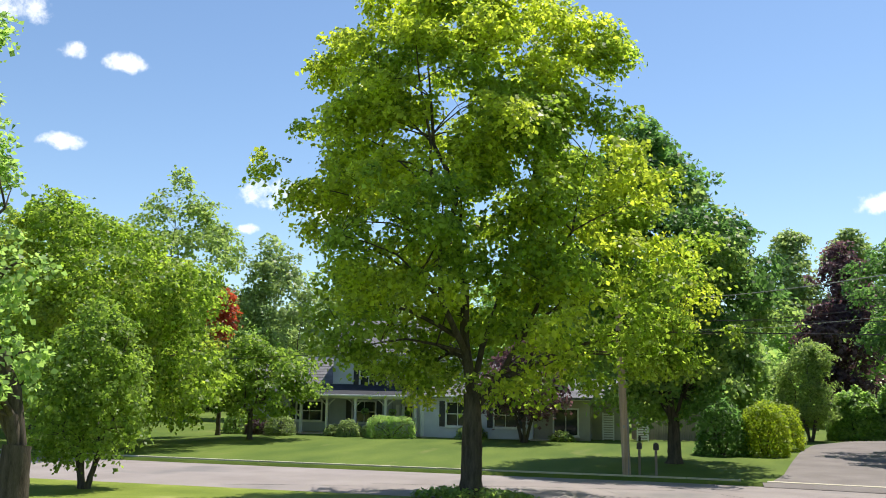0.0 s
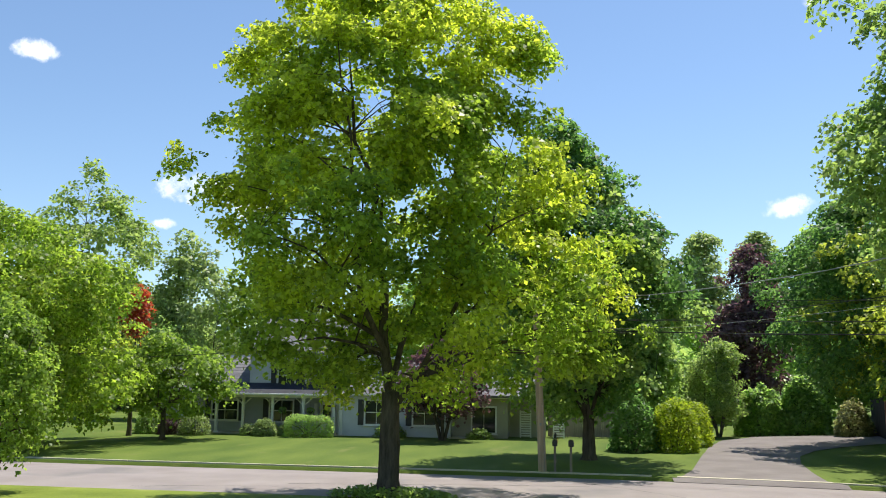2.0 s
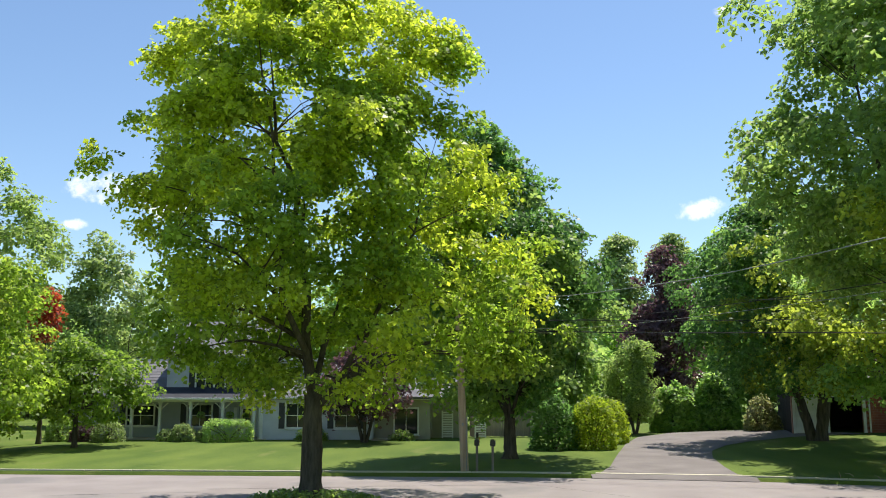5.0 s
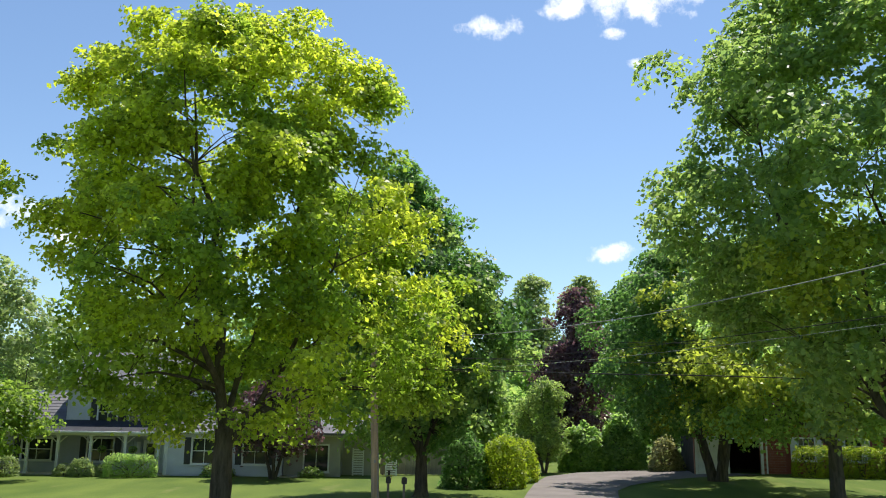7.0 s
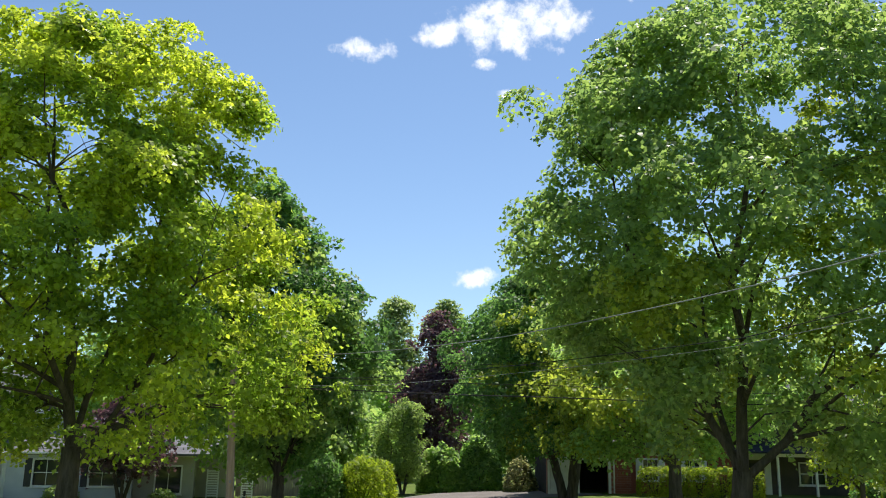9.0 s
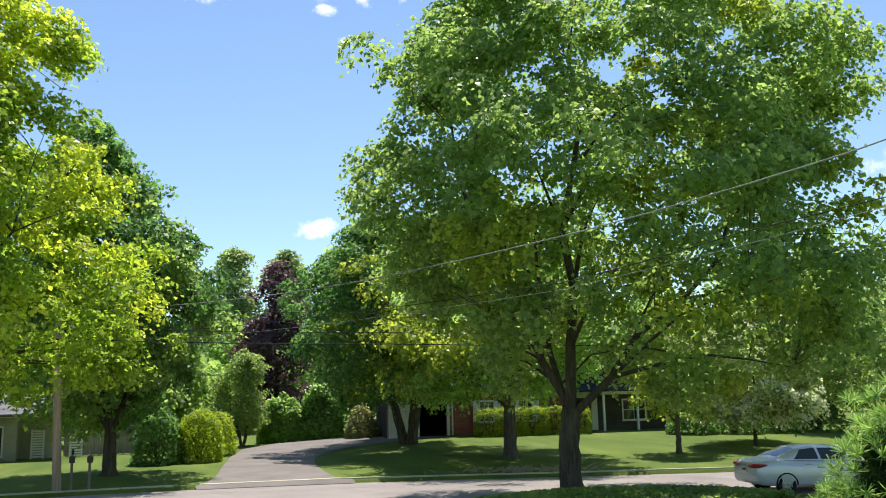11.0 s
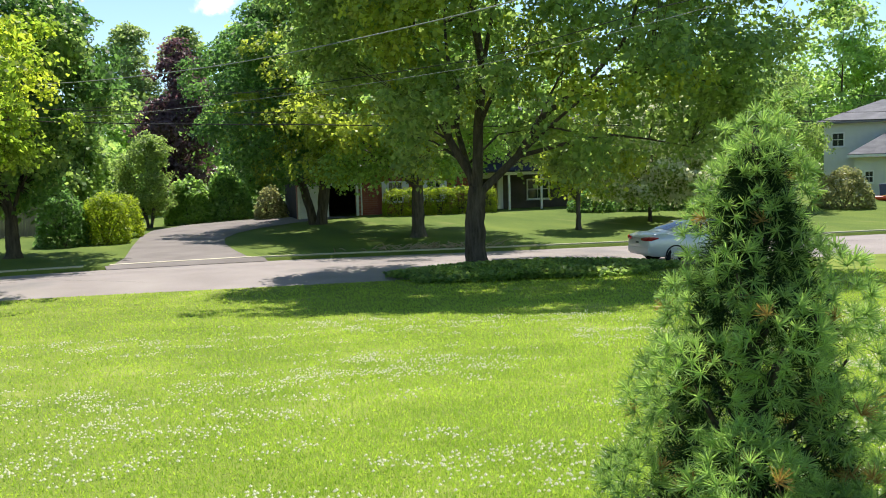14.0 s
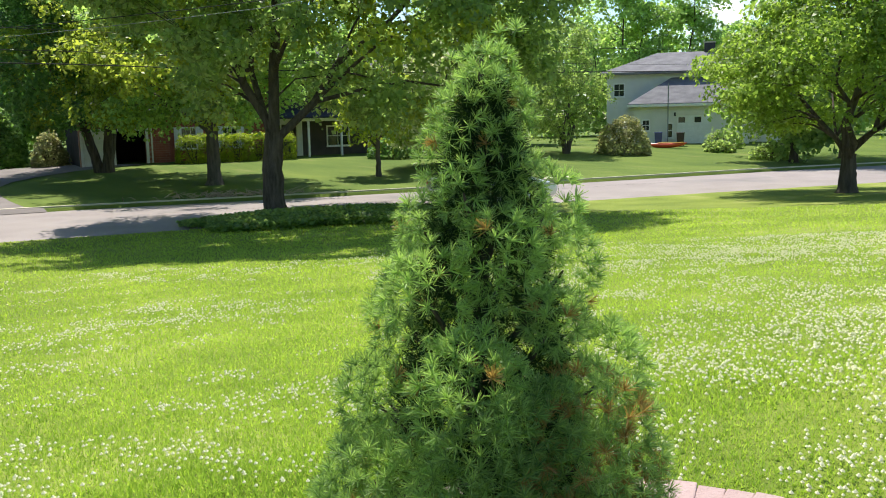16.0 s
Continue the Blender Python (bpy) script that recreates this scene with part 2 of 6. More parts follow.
PANE = glass_dark("window_glass", (0.025, 0.03, 0.035))
# near-black colour that paints shade inside openings
RECESS_SHADE = surface("recess_shade", (0.03, 0.028, 0.027), (0.06, 0.055, 0.05), scale=2, rough=0.9, bump=0)
BRICK = surface("red_brick", (0.27, 0.085, 0.06), (0.40, 0.15, 0.11), scale=2, rough=0.85, bump=0.3, fine=30, obj=0.35)
MORTAR = surface("mortar", (0.33, 0.17, 0.14), (0.42, 0.26, 0.22), scale=5, rough=0.9, bump=0.2)
PAVER = surface("brick_paver", (0.31, 0.205, 0.185), (0.47, 0.35, 0.325), scale=9, rough=0.85, bump=0.4, fine=90, obj=0.5)
FENCEWOOD = surface("fence_board", (0.20, 0.17, 0.14), (0.33, 0.29, 0.25), scale=3, rough=0.85, bump=0.3, stretch=(4, 4, .5), obj=0.4)
METAL_BLACK = surface("mailbox_black", (0.015, 0.015, 0.016), (0.04, 0.04, 0.04), scale=9, rough=0.4, bump=0.05, metal=0.3)
CABLE = surface("cable", (0.02, 0.02, 0.022), (0.05, 0.05, 0.052), scale=3, rough=0.9, bump=0)
CABLE_GREY = surface("cable_grey", (0.22, 0.22, 0.23), (0.34, 0.34, 0.35), scale=3, rough=0.85, bump=0)
CARPAINT = surface("car_silver", (0.68, 0.685, 0.69), (0.74, 0.745, 0.75), scale=2, rough=0.28, bump=0, metal=0.25)
RUBBER = surface("rubber", (0.015, 0.015, 0.015), (0.03, 0.03, 0.03), scale=12, rough=0.9, bump=0.2)
RIM = surface("alloy", (0.45, 0.45, 0.46), (0.58, 0.58, 0.59), scale=9, rough=0.3, bump=0, metal=0.9)
LAMP_RED = surface("tail_lamp_red", (0.35, 0.015, 0.015), (0.5, 0.03, 0.025), scale=9, rough=0.15, bump=0)
PLASTIC_BLUE = surface("bin_blue", (0.03, 0.06, 0.20), (0.05, 0.09, 0.27), scale=4, rough=0.5, bump=0)
PLASTIC_BLACK = surface("bin_black", (0.02, 0.02, 0.025), (0.04, 0.04, 0.045), scale=4, rough=0.5, bump=0)
KAYAK_RED = surface("kayak_red", (0.62, 0.06, 0.025), (0.75, 0.11, 0.03), scale=1.2, rough=0.35, bump=0)
KAYAK_YELLOW = surface("kayak_yellow", (0.75, 0.38, 0.05), (0.8, 0.45, 0.08), scale=2, rough=0.35, bump=0)


# ---- helpers ----
def part(name, bm, material, parent=None, label="", smooth=False):
    me = bpy.data.meshes.new(name)
    bm.to_mesh(me)
    bm.free()
    me.materials.append(material)
    if smooth:
        me.polygons.foreach_set("use_smooth", [True] * len(me.polygons))
    ob = new(name, me)
    if parent is not None:
        ob.parent = parent
    if label:
        ob["label"] = label
    return ob


def raw(name, verts, faces, material, parent=None, smooth=False):
    me = bpy.data.meshes.new(name)
    me.from_pydata([tuple(v) for v in verts], [], faces)
    me.materials.append(material)
    if smooth:
        me.polygons.foreach_set("use_smooth", [True] * len(me.polygons))
    me.update()
    ob = new(name, me)
    if parent is not None:
        ob.parent = parent
    return ob


def polys(name, co, corners, material, parent=None):
    """A mesh of len(co)/corners separate faces, from an array."""
    n = len(co) // corners
    me = bpy.data.meshes.new(name)
    me.vertices.add(len(co))
    me.vertices.foreach_set("co", np.ascontiguousarray(co, np.float32).ravel())
    me.loops.add(len(co))
    me.loops.foreach_set("vertex_index", np.arange(len(co), dtype=np.int32))
    me.polygons.add(n)
    me.polygons.foreach_set("loop_start", np.arange(n, dtype=np.int32) * corners)
    me.update(calc_edges=True)
    me.materials.append(material)
    ob = new(name, me)
    if parent is not None:
        ob.parent = parent
    return ob


def box_bm(sx, sy, sz, x=0, y=0, z=0, bevel=0.0):
    """A box sx by sy by sz whose base centre is at x, y, z."""
    bm = bmesh.new()
    bmesh.ops.create_cube(bm, size=1, matrix=Matrix.Translation((x, y, z + sz / 2)) @ Matrix.Diagonal((sx, sy, sz, 1)))
    if bevel:
        bmesh.ops.bevel(bm, geom=bm.edges[:], offset=bevel, segments=2, affect="EDGES", profile=0.5)
    return bm


def join_bm(*bms):
    out = bmesh.new()
    for b in bms:
        me = bpy.data.meshes.new("tmp")
        b.to_mesh(me)
        b.free()
        out.from_mesh(me)
        bpy.data.meshes.remove(me)
    return out


def thing(name, m, label, category, group="", kind=""):
    ob = new(name)
    ob.matrix_world = m
    return tagged(ob, label, category, group, kind)


def sm(a, b, x):
    t = np.clip((x - a) / (b - a), 0, 1)
    return t * t * (3 - 2 * t)


NEAR_X = [-200, -60, -20, -12, 0, 4, 8, 12, 25.7, 30, 35, 60, 200]
NEAR_Y = [32, 30, 28.6, 28.4, 28.0, 26.8, 25.4, 24.2, 20.6, 19.2, 17.4, 8, -45]
FAR_X = [-200, -60, -30, -20, -5, 3, 9, 13.5, 19, 26, 32.5, 39.5, 47.5, 70, 200]
FAR_Y = [41, 39.5, 37.8, 36.8, 36.4, 36.3, 35.4, 34.2, 32.0, 29.6, 27.4, 25.5, 23.3, 15, -37]


def soft_interp(x, xs, ys):
    return sum(np.interp(np.asarray(x, float) + o, xs, ys) for o in (-3, -1.5, 0, 1.5, 3)) / 5


def near_edge(x):
    return soft_interp(x, NEAR_X, NEAR_Y)


def far_edge(x):
    return soft_interp(x, FAR_X, FAR_Y)


def ground_z(x, y):
    """Height of the ground: a lawn that falls to the road, the road, a gentle rise beyond."""
    x, y = np.asarray(x, float), np.asarray(y, float)
    dn, df = near_edge(x) - y, y - far_edge(x)
    zn = 0.08 + 1.77 * np.clip(dn / 25, 0, 1) ** 1.6
    zf = 0.13 + 0.3 * np.clip(df / 20, 0, 1) + 0.55 * sm(8, 24, x) * sm(6, 26, df)
    return np.where(dn >= 0, zn, np.where(df >= 0, zf, -0.12))


def gz(x, y):
    return float(ground_z(x, y))


# ---- trees ----
def tube(points, radii, seg=7):
    """Vertices and faces of a tapered round limb."""
    verts, faces = [], []
    for i, p in enumerate(points):
        a = points[max(i - 1, 0)]
        b = points[min(i + 1, len(points) - 1)]
        d = (b - a).normalized() if (b - a).length > 1e-6 else Vector((0, 0, 1))
        u = d.cross(Vector((0.3, 0.9, 0.2))).normalized()
        v = d.cross(u)
        for k in range(seg):
            t = 2 * math.pi * k / seg
            verts.append(p + (u * math.cos(t) + v * math.sin(t)) * radii[i])
    for i in range(len(points) - 1):
        for k in range(seg):
            k2 = (k + 1) % seg
            faces.append((i * seg + k, i * seg + k2, (i + 1) * seg + k2, (i + 1) * seg + k))
    return verts, faces


def merge(parts):
    verts, faces = [], []
    for v, f in parts:
        n = len(verts)
        verts += v
        faces += [tuple(i + n for i in q) for q in f]
    return verts, faces


def leaf_quads(rs, centres, size, up=0.5, outward=None):
    """Folded leaves, one quad each, at the centres."""
    n = len(centres)
    nor = rs.normal(size=(n, 3))
    nor[:, 2] = np.abs(nor[:, 2]) + up
    if outward is not None:
        nor += outward * 0.6
    nor /= np.linalg.norm(nor, axis=1, keepdims=True)
    ax = rs.normal(size=(n, 3))
    ax -= nor * (ax * nor).sum(1, keepdims=True)
    ax /= np.linalg.norm(ax, axis=1, keepdims=True)
    bx = np.cross(nor, ax)
    s = size * rs.uniform(0.6, 1.35, (n, 1))
    co = np.empty((n, 4, 3))
    co[:, 0] = centres - ax * s * 0.5
    co[:, 1] = centres + bx * s * 0.46 + nor * s * 0.14
    co[:, 2] = centres + ax * s * 0.55 - nor * s * 0.10
    co[:, 3] = centres - bx * s * 0.46 + nor * s * 0.14
    return co.reshape(-1, 3)


def leaf_faces(rs, centres, normals, size):
    """Folded leaves, one pointed oval face each."""
    n = len(centres)
    nor = normals / np.linalg.norm(normals, axis=1, keepdims=True)
    ax = rs.normal(size=(n, 3))
    ax -= nor * (ax * nor).sum(1, keepdims=True)
    ax /= np.linalg.norm(ax, axis=1, keepdims=True)
    bx = np.cross(nor, ax)
    s = size * rs.uniform(0.6, 1.35, (n, 1))
    rim = ((-.5, 0, 0), (0, .44, .12), (.55, 0, -.10), (0, -.44, .12))
    co = np.empty((n, len(rim), 3))
    for k, (a, b, c) in enumerate(rim):
        co[:, k] = centres + ax * s * a + bx * s * b + nor * s * c
    return co.reshape(-1, 3)


def sprays(rs, centres, radii, outs, flat, count, size, up=0.9, leaves=9):
    """Leaf sprays round clump centres: flat tiers of leaves that face much the same way."""
    idx = np.repeat(np.arange(len(centres)), count)
    d = rs.normal(size=(len(idx), 3))
    d /= np.linalg.norm(d, axis=1, keepdims=True)
    r = radii[idx] * rs.uniform(0.15, 1.0, len(idx)) ** 0.5
    mid = centres[idx] + d * r[:, None] * np.array([1, 1, flat])
    face = d * 0.55 + outs[idx] * 0.35 + np.array([0, 0, up]) + rs.normal(size=d.shape) * 0.28
    face /= np.linalg.norm(face, axis=1, keepdims=True)
    j = np.repeat(np.arange(len(idx)), leaves)
    o = rs.normal(size=(len(j), 3)) * size * 1.05
    o -= face[j] * (o * face[j]).sum(1, keepdims=True) * 0.8
    pos = mid[j] + o
    pos[:, 2] -= (o ** 2).sum(1) / (size * 7)
    return leaf_faces(rs, pos, face[j] + rs.normal(size=(len(j), 3)) * 0.5, size)


def tree(name, label, x, y, profile, leaf, bark, clusters=220, per=160, size=0.2, blob=(0.7, 1.4), trunk_r=0.3,
         fork=None, stems=1, seed=1, flat=0.62, shell=0.45, depth=1.0, limbs=16, lean=0.0, group="", extra=None, lumps=0.2, droop=0.0,
         gaps=0.15, up=0.75, bow=(0, 0), gap_scale=.7, clear=(0, 0), sunny_side=0.0):
    """A broad-leaved tree. profile: height, reach to one side, reach to the other (square to the line of sight), from the crown's foot to its top."""
    rs = np.random.RandomState(seed)
    base_z = gz(x, y) - 0.05
    top = thing(name, pose(x, y, base_z), label, "tree", group)
    across = Vector((y, -x, 0)).normalized()
    along = Vector((x, y, 0)).normalized()
    hs = np.array([p[0] for p in profile], float)
    cl = np.array([p[1] for p in profile], float)
    cr = np.array([p[2] for p in profile], float)
    fork = fork if fork is not None else hs[0] * 0.8
    # clump centres inside the outline, most of them near its skin, thinned in patches
    fine_h = np.linspace(hs[0], hs[-1], 80)
    rad = (np.interp(fine_h, hs, cl) + np.interp(fine_h, hs, cr)) / 2
    wgt = rad ** 1.2
    total = int(clusters / (1 - gaps))
    z = rs.choice(fine_h, total, p=wgt / wgt.sum()) + rs.uniform(-.15, .15, total)
    z = np.clip(z, hs[0], hs[-1])
    ang = rs.uniform(0, 2 * math.pi, total)
    rho = shell + (1 - shell) * np.sqrt(rs.uniform(0, 1, total))
    lump = np.array([1 + lumps * 1.5 * (noise.noise(Vector((math.cos(a) * 2.3 + seed * 3.1, math.sin(a) * 2.3, h * 0.42))) - .18) for a, h in zip(ang, z)])
    L, R = np.interp(z, hs, cl), np.interp(z, hs, cr)
    brad = rs.uniform(blob[0], blob[1], total)
    reach = np.maximum((L + R) / 2 * np.minimum(lump, 1.12) - brad * 0.8, 0.05) * rho
    a_c = (R - L) / 2 + np.cos(ang) * reach
    d_c = np.sin(ang) * reach * depth
    cen = np.stack([across.x * a_c + along.x * d_c, across.y * a_c + along.y * d_c, z - brad * flat * .35], 1)
    thick = np.array([noise.noise(Vector(c) * gap_scale + Vector((seed * 5.7, 0, 0))) for c in cen]) + rs.normal(size=total) * .08
    thick = np.where((np.abs(a_c) < clear[0] + brad) & (z < clear[1]), -9, thick)
    keep = np.argsort(-thick)[:clusters]
    keep.sort()
    cen, brad = cen[keep], brad[keep]
    outs = cen - np.array([0, 0, hs[0] * .4 + hs[-1] * .6]) * np.array([0, 0, 1])
    outs /= np.linalg.norm(outs, axis=1, keepdims=True) + 1e-6
    # leaves: clumps of the main leaf, patches recoloured for sun or shade, blossom on top
    cnt = np.maximum((per / 9 * (brad / np.mean(blob)) ** 2).round().astype(int), 2)
    cnt = np.maximum((cnt * (.75 + .6 * (cen[:, 2] - hs[0]) / (hs[-1] - hs[0]))).astype(int), 2)
    main = np.ones(len(cen), bool)
    # lime clumps put sunlight into the leaf colour
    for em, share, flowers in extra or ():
        # low clumps change leaf; in the yellow maple the darker green paints crown shade
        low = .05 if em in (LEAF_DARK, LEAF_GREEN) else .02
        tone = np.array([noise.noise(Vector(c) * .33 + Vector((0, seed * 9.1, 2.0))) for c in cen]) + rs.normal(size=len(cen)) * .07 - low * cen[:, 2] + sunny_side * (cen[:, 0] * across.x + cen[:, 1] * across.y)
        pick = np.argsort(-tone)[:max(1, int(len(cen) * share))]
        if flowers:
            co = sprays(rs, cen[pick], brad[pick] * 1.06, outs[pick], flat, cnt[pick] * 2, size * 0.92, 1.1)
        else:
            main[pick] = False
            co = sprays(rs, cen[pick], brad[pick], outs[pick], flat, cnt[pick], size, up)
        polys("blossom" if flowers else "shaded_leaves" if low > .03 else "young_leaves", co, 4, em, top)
    co = sprays(rs, cen[main], brad[main], outs[main], flat, cnt[main], size, up)
    if droop:
        co[:, 2] -= droop * .5
    polys("crown", co, 4, leaf, top)
    # trunk
    stem_bits, stem_tops = [], []
    for s in range(stems):
        t = 2 * math.pi * (s + 0.3) / stems
        sp = (0.0 if stems == 1 else 1.0)
        foot = Vector((math.cos(t), math.sin(t), 0)) * trunk_r * .55 * sp
        head = Vector((math.cos(t) * fork * 0.36 * sp + lean, math.sin(t) * fork * 0.25 * sp, fork))
        pts, rr = [], []
        for k in range(11):
            q = k / 10
            p = foot.lerp(head, q) + Vector((rs.normal() * .02, rs.normal() * .02, 0)) * fork * 0.25 * (1 if 0 < k < 10 else 0)
            p += (across * bow[0] + along * bow[1]) * math.sin(q * math.pi)
            pts.append(p)
            rr.append(trunk_r * (1.0 - 0.25 * q + 0.4 * max(0, 1 - q * 5) ** 2) * (0.62 if stems > 1 else 1) * rs.uniform(.96, 1.05))
        stem_bits.append(tube(pts, rr, 14))
        stem_tops.append((head, rr[-1]))
    v, f = merge(stem_bits)
    raw("trunk", v, f, bark, top, True)
    # boughs rise steeply from the fork, bear side branches, and those bear twigs to the clumps
    bits, nodes = [], []
    crown_h = hs[-1] - fork
    count = max(3, min(5, limbs // 4))
    for n in range(count):
        head, r0 = stem_tops[n % stems]
        t = 2 * math.pi * (n + rs.uniform(-.2, .2)) / count + seed
        h_end = fork + crown_h * (.84 if n == 0 else rs.uniform(.5, .82))
        Lh, Rh = float(np.interp(h_end, hs, cl)), float(np.interp(h_end, hs, cr))
        wide = (Lh + Rh) / 2 * (.22 if n == 0 else .62)
        flatgoal = across * ((Rh - Lh) / 2 + math.cos(t) * wide) + along * (math.sin(t) * wide)
        start = head - Vector((0, 0, fork * .10 * (n % 3)))
        goal = Vector((flatgoal.x, flatgoal.y, h_end))
        r1 = r0 * (.66 if n == 0 else rs.uniform(.36, .52))
        pts = []
        for k in range(8):
            q = k / 7
            p = start.lerp(goal, q)
            side = math.sin(q * math.pi) * .10 * crown_h * (0 if n == 0 else 1)
            out = Vector((flatgoal.x, flatgoal.y, 0)).normalized() if flatgoal.length > .01 else Vector((1, 0, 0))
            p += out * side * .35 + Vector((rs.normal() * .16, rs.normal() * .16, 0)) * (1 if 0 < k < 7 else 0)
            pts.append(p)
        rr = [max(.012, r1 * (1 - .9 * k / 7)) for k in range(8)]
        bits.append(tube(pts, rr, 8))
        nodes += [(p, r) for p, r in zip(pts[1:], rr[1:])]
    order = rs.permutation(len(cen))
    for stage, chosen in enumerate((order[:limbs * 2], order[limbs * 2:limbs * 2 + 300])):
        npos = np.array([tuple(p) for p, _ in nodes])
        grown = []
        for ci in chosen:
            c = cen[ci]
            below = np.maximum(npos[:, 2] - c[2] + .35 * np.linalg.norm(npos[:, :2] - c[:2], axis=1), 0)
            k = int((np.linalg.norm(npos - c, axis=1) + below * 1.4).argmin())
            a, ra = nodes[k]
            goal = Vector(c)
            mid = a.lerp(goal, 0.5) + Vector((rs.normal() * .12, rs.normal() * .12, 0.10 * (goal - a).length))
            r1 = max(0.012, min(ra * .62, .03 + trunk_r * (.2 if stage == 0 else .06)))
            pts = [a, a.lerp(mid, .5) + Vector((0, 0, .04)), mid, mid.lerp(goal, .5) + Vector((0, 0, .05)), goal] if stage == 0 else [a, mid, goal]
            rr = [r1 * (1 - .85 * i / (len(pts) - 1)) for i in range(len(pts))]
            bits.append(tube(pts, rr, 6 if stage == 0 else 4))
            grown += [(p, r) for p, r in zip(pts[1:], rr[1:])]
        nodes += grown
    v, f = merge(bits)
    raw("branchwork", v, f, bark, top, True)
    return top


def shrub(name, label, x, y, sx, sy, h, leaf, n=2500, size=0.1, seed=1, boxy=0.0, group="", inner=True, z0=None):
    """A clipped or loose bush: a dark woody core with a skin of leaves."""
    rs = np.random.RandomState(seed)
    top = thing(name, pose(x, y, (gz(x, y) if z0 is None else z0) - 0.03, 0, 0, -math.degrees(math.atan2(x, y))), label, "shrub", group)
    d = rs.normal(size=(n, 3))
    d /= np.linalg.norm(d, axis=1, keepdims=True)
    d[:, 2] = np.abs(d[:, 2]) * 1.0
    if boxy:
        e = 2 + 6 * boxy
        d /= (np.abs(d) ** e).sum(1, keepdims=True) ** (1 / e)
    bump = np.array([1 + (0.16 - 0.1 * boxy) * noise.noise(Vector(v) * 2.6 + Vector((seed * 7.3, 0, 0))) for v in d])
    r = bump * rs.uniform(0.78, 1.03, n)
    pos = d * r[:, None] * np.array([sx / 2, sy / 2, h * 0.97])
    pos[:, 2] = np.maximum(pos[:, 2], 0.04)
    polys("foliage", leaf_quads(rs, pos, size, 0.35, d), 4, leaf, top)
    # stems
    bits = []
    for k in range(9):
        t = rs.uniform(0, 6.28)
        q = Vector((math.cos(t) * sx * .36, math.sin(t) * sy * .36, h * rs.uniform(.55, .8)))
        bits.append(tube([Vector((math.cos(t) * .06, math.sin(t) * .06, 0)), q * .5 + Vector((0, 0, h * .1)), q], [.035, .025, .01], 5))
    v, f = merge(bits)
    raw("stems", v, f, BARK, top)
    return top


# ---- ground, road, kerb, driveway ----
def ground_sheet():
    xs = np.concatenate([[-1500, -800, -400, -250, -160, -120, -90, -75], np.arange(-62, 82, 1.0), [90, 105, 130, 170, 250, 400, 800, 1500]])
    dn = np.concatenate([[1500, 800, 400, 200, 120, 80, 60, 50, 42], np.arange(36, -0.01, -0.75)])
    df = np.concatenate([np.arange(0, 40, 1.0), [45, 55, 70, 100, 160, 300, 700, 1500]])
    verts = []
    for x in xs:
        ny, fy = float(near_edge(x)), float(far_edge(x))
        col = [(x, ny - d, gz(x, ny - d)) for d in dn] + [(x, ny + 0.03, -0.12), (x, fy - 0.03, -0.12)] + [(x, fy + d, gz(x, fy + d + 1e-4)) for d in df]
        verts += col
    n = len(dn) + 2 + len(df)
    faces = [(i * n + j, (i + 1) * n + j, (i + 1) * n + j + 1, i * n + j + 1) for i in range(len(xs) - 1) for j in range(n - 1)]
    ob = raw("ground", verts, faces, GRASS, None, True)
    ob.data.materials.append(GRASS_FAR)
    slot = np.tile((np.arange(n - 1) > len(dn)).astype(np.int32), len(xs) - 1)
    ob.data.polygons.foreach_set("material_index", slot)
    return tagged(ob, "bright green lawn falling gently to the road", "lawn", "", "structure")


def strip(name, xs, lo, hi, z, material, label, category, cols=2):
    """A paved strip between two edges over the given stretch."""
    verts, faces = [], []
    for x in xs:
        a, b = lo(x), hi(x)
        for k in range(cols):
            q = k / (cols - 1)
            verts.append((x, a + (b - a) * q, z(x, q)))
    for i in range(len(xs) - 1):
        for k in range(cols - 1):
            faces.append((i * cols + k, (i + 1) * cols + k, (i + 1) * cols + k + 1, i * cols + k + 1))
    return tagged(raw(name, verts, faces, material, None, True), label, category, "", "structure")


ground_sheet()
road_x = np.concatenate([[-1500, -500, -200, -120, -80], np.arange(-60, 82, 2.0), [100, 140, 200, 500, 1500]])
strip("road", road_x, lambda x: float(near_edge(x)) - 0.05, lambda x: float(far_edge(x)) + 0.02, lambda x, q: 0.02 + 0.10 * (1 - (2 * q - 1) ** 2), ASPHALT,
      "sun-bleached grey asphalt road with hairline cracks", "road", 7)


def kerb():
    top = tagged(new("kerb"), "weathered pale concrete kerb along the lawn", "kerb", "", "structure")
    x = -58.0
    k = 0
    while x < 80:
        n = 2.0
        if not (4.6 < x + 1 < 10.6):
            a = Vector((x, float(far_edge(x)) + 0.5, 0))
            b = Vector((x + n - 0.02, float(far_edge(x + n)) + 0.5, 0))
            d = (b - a)
            mid = (a + b) / 2
            ob = part("kerbstone", box_bm(d.length, 0.15, 0.30, bevel=0.015), CONCRETE, top)
            ob.matrix_world = pose(mid.x, mid.y, gz(mid.x, mid.y) - 0.24, 0, 0, math.degrees(math.atan2(d.y, d.x)))
        x += n
        k += 1


kerb()


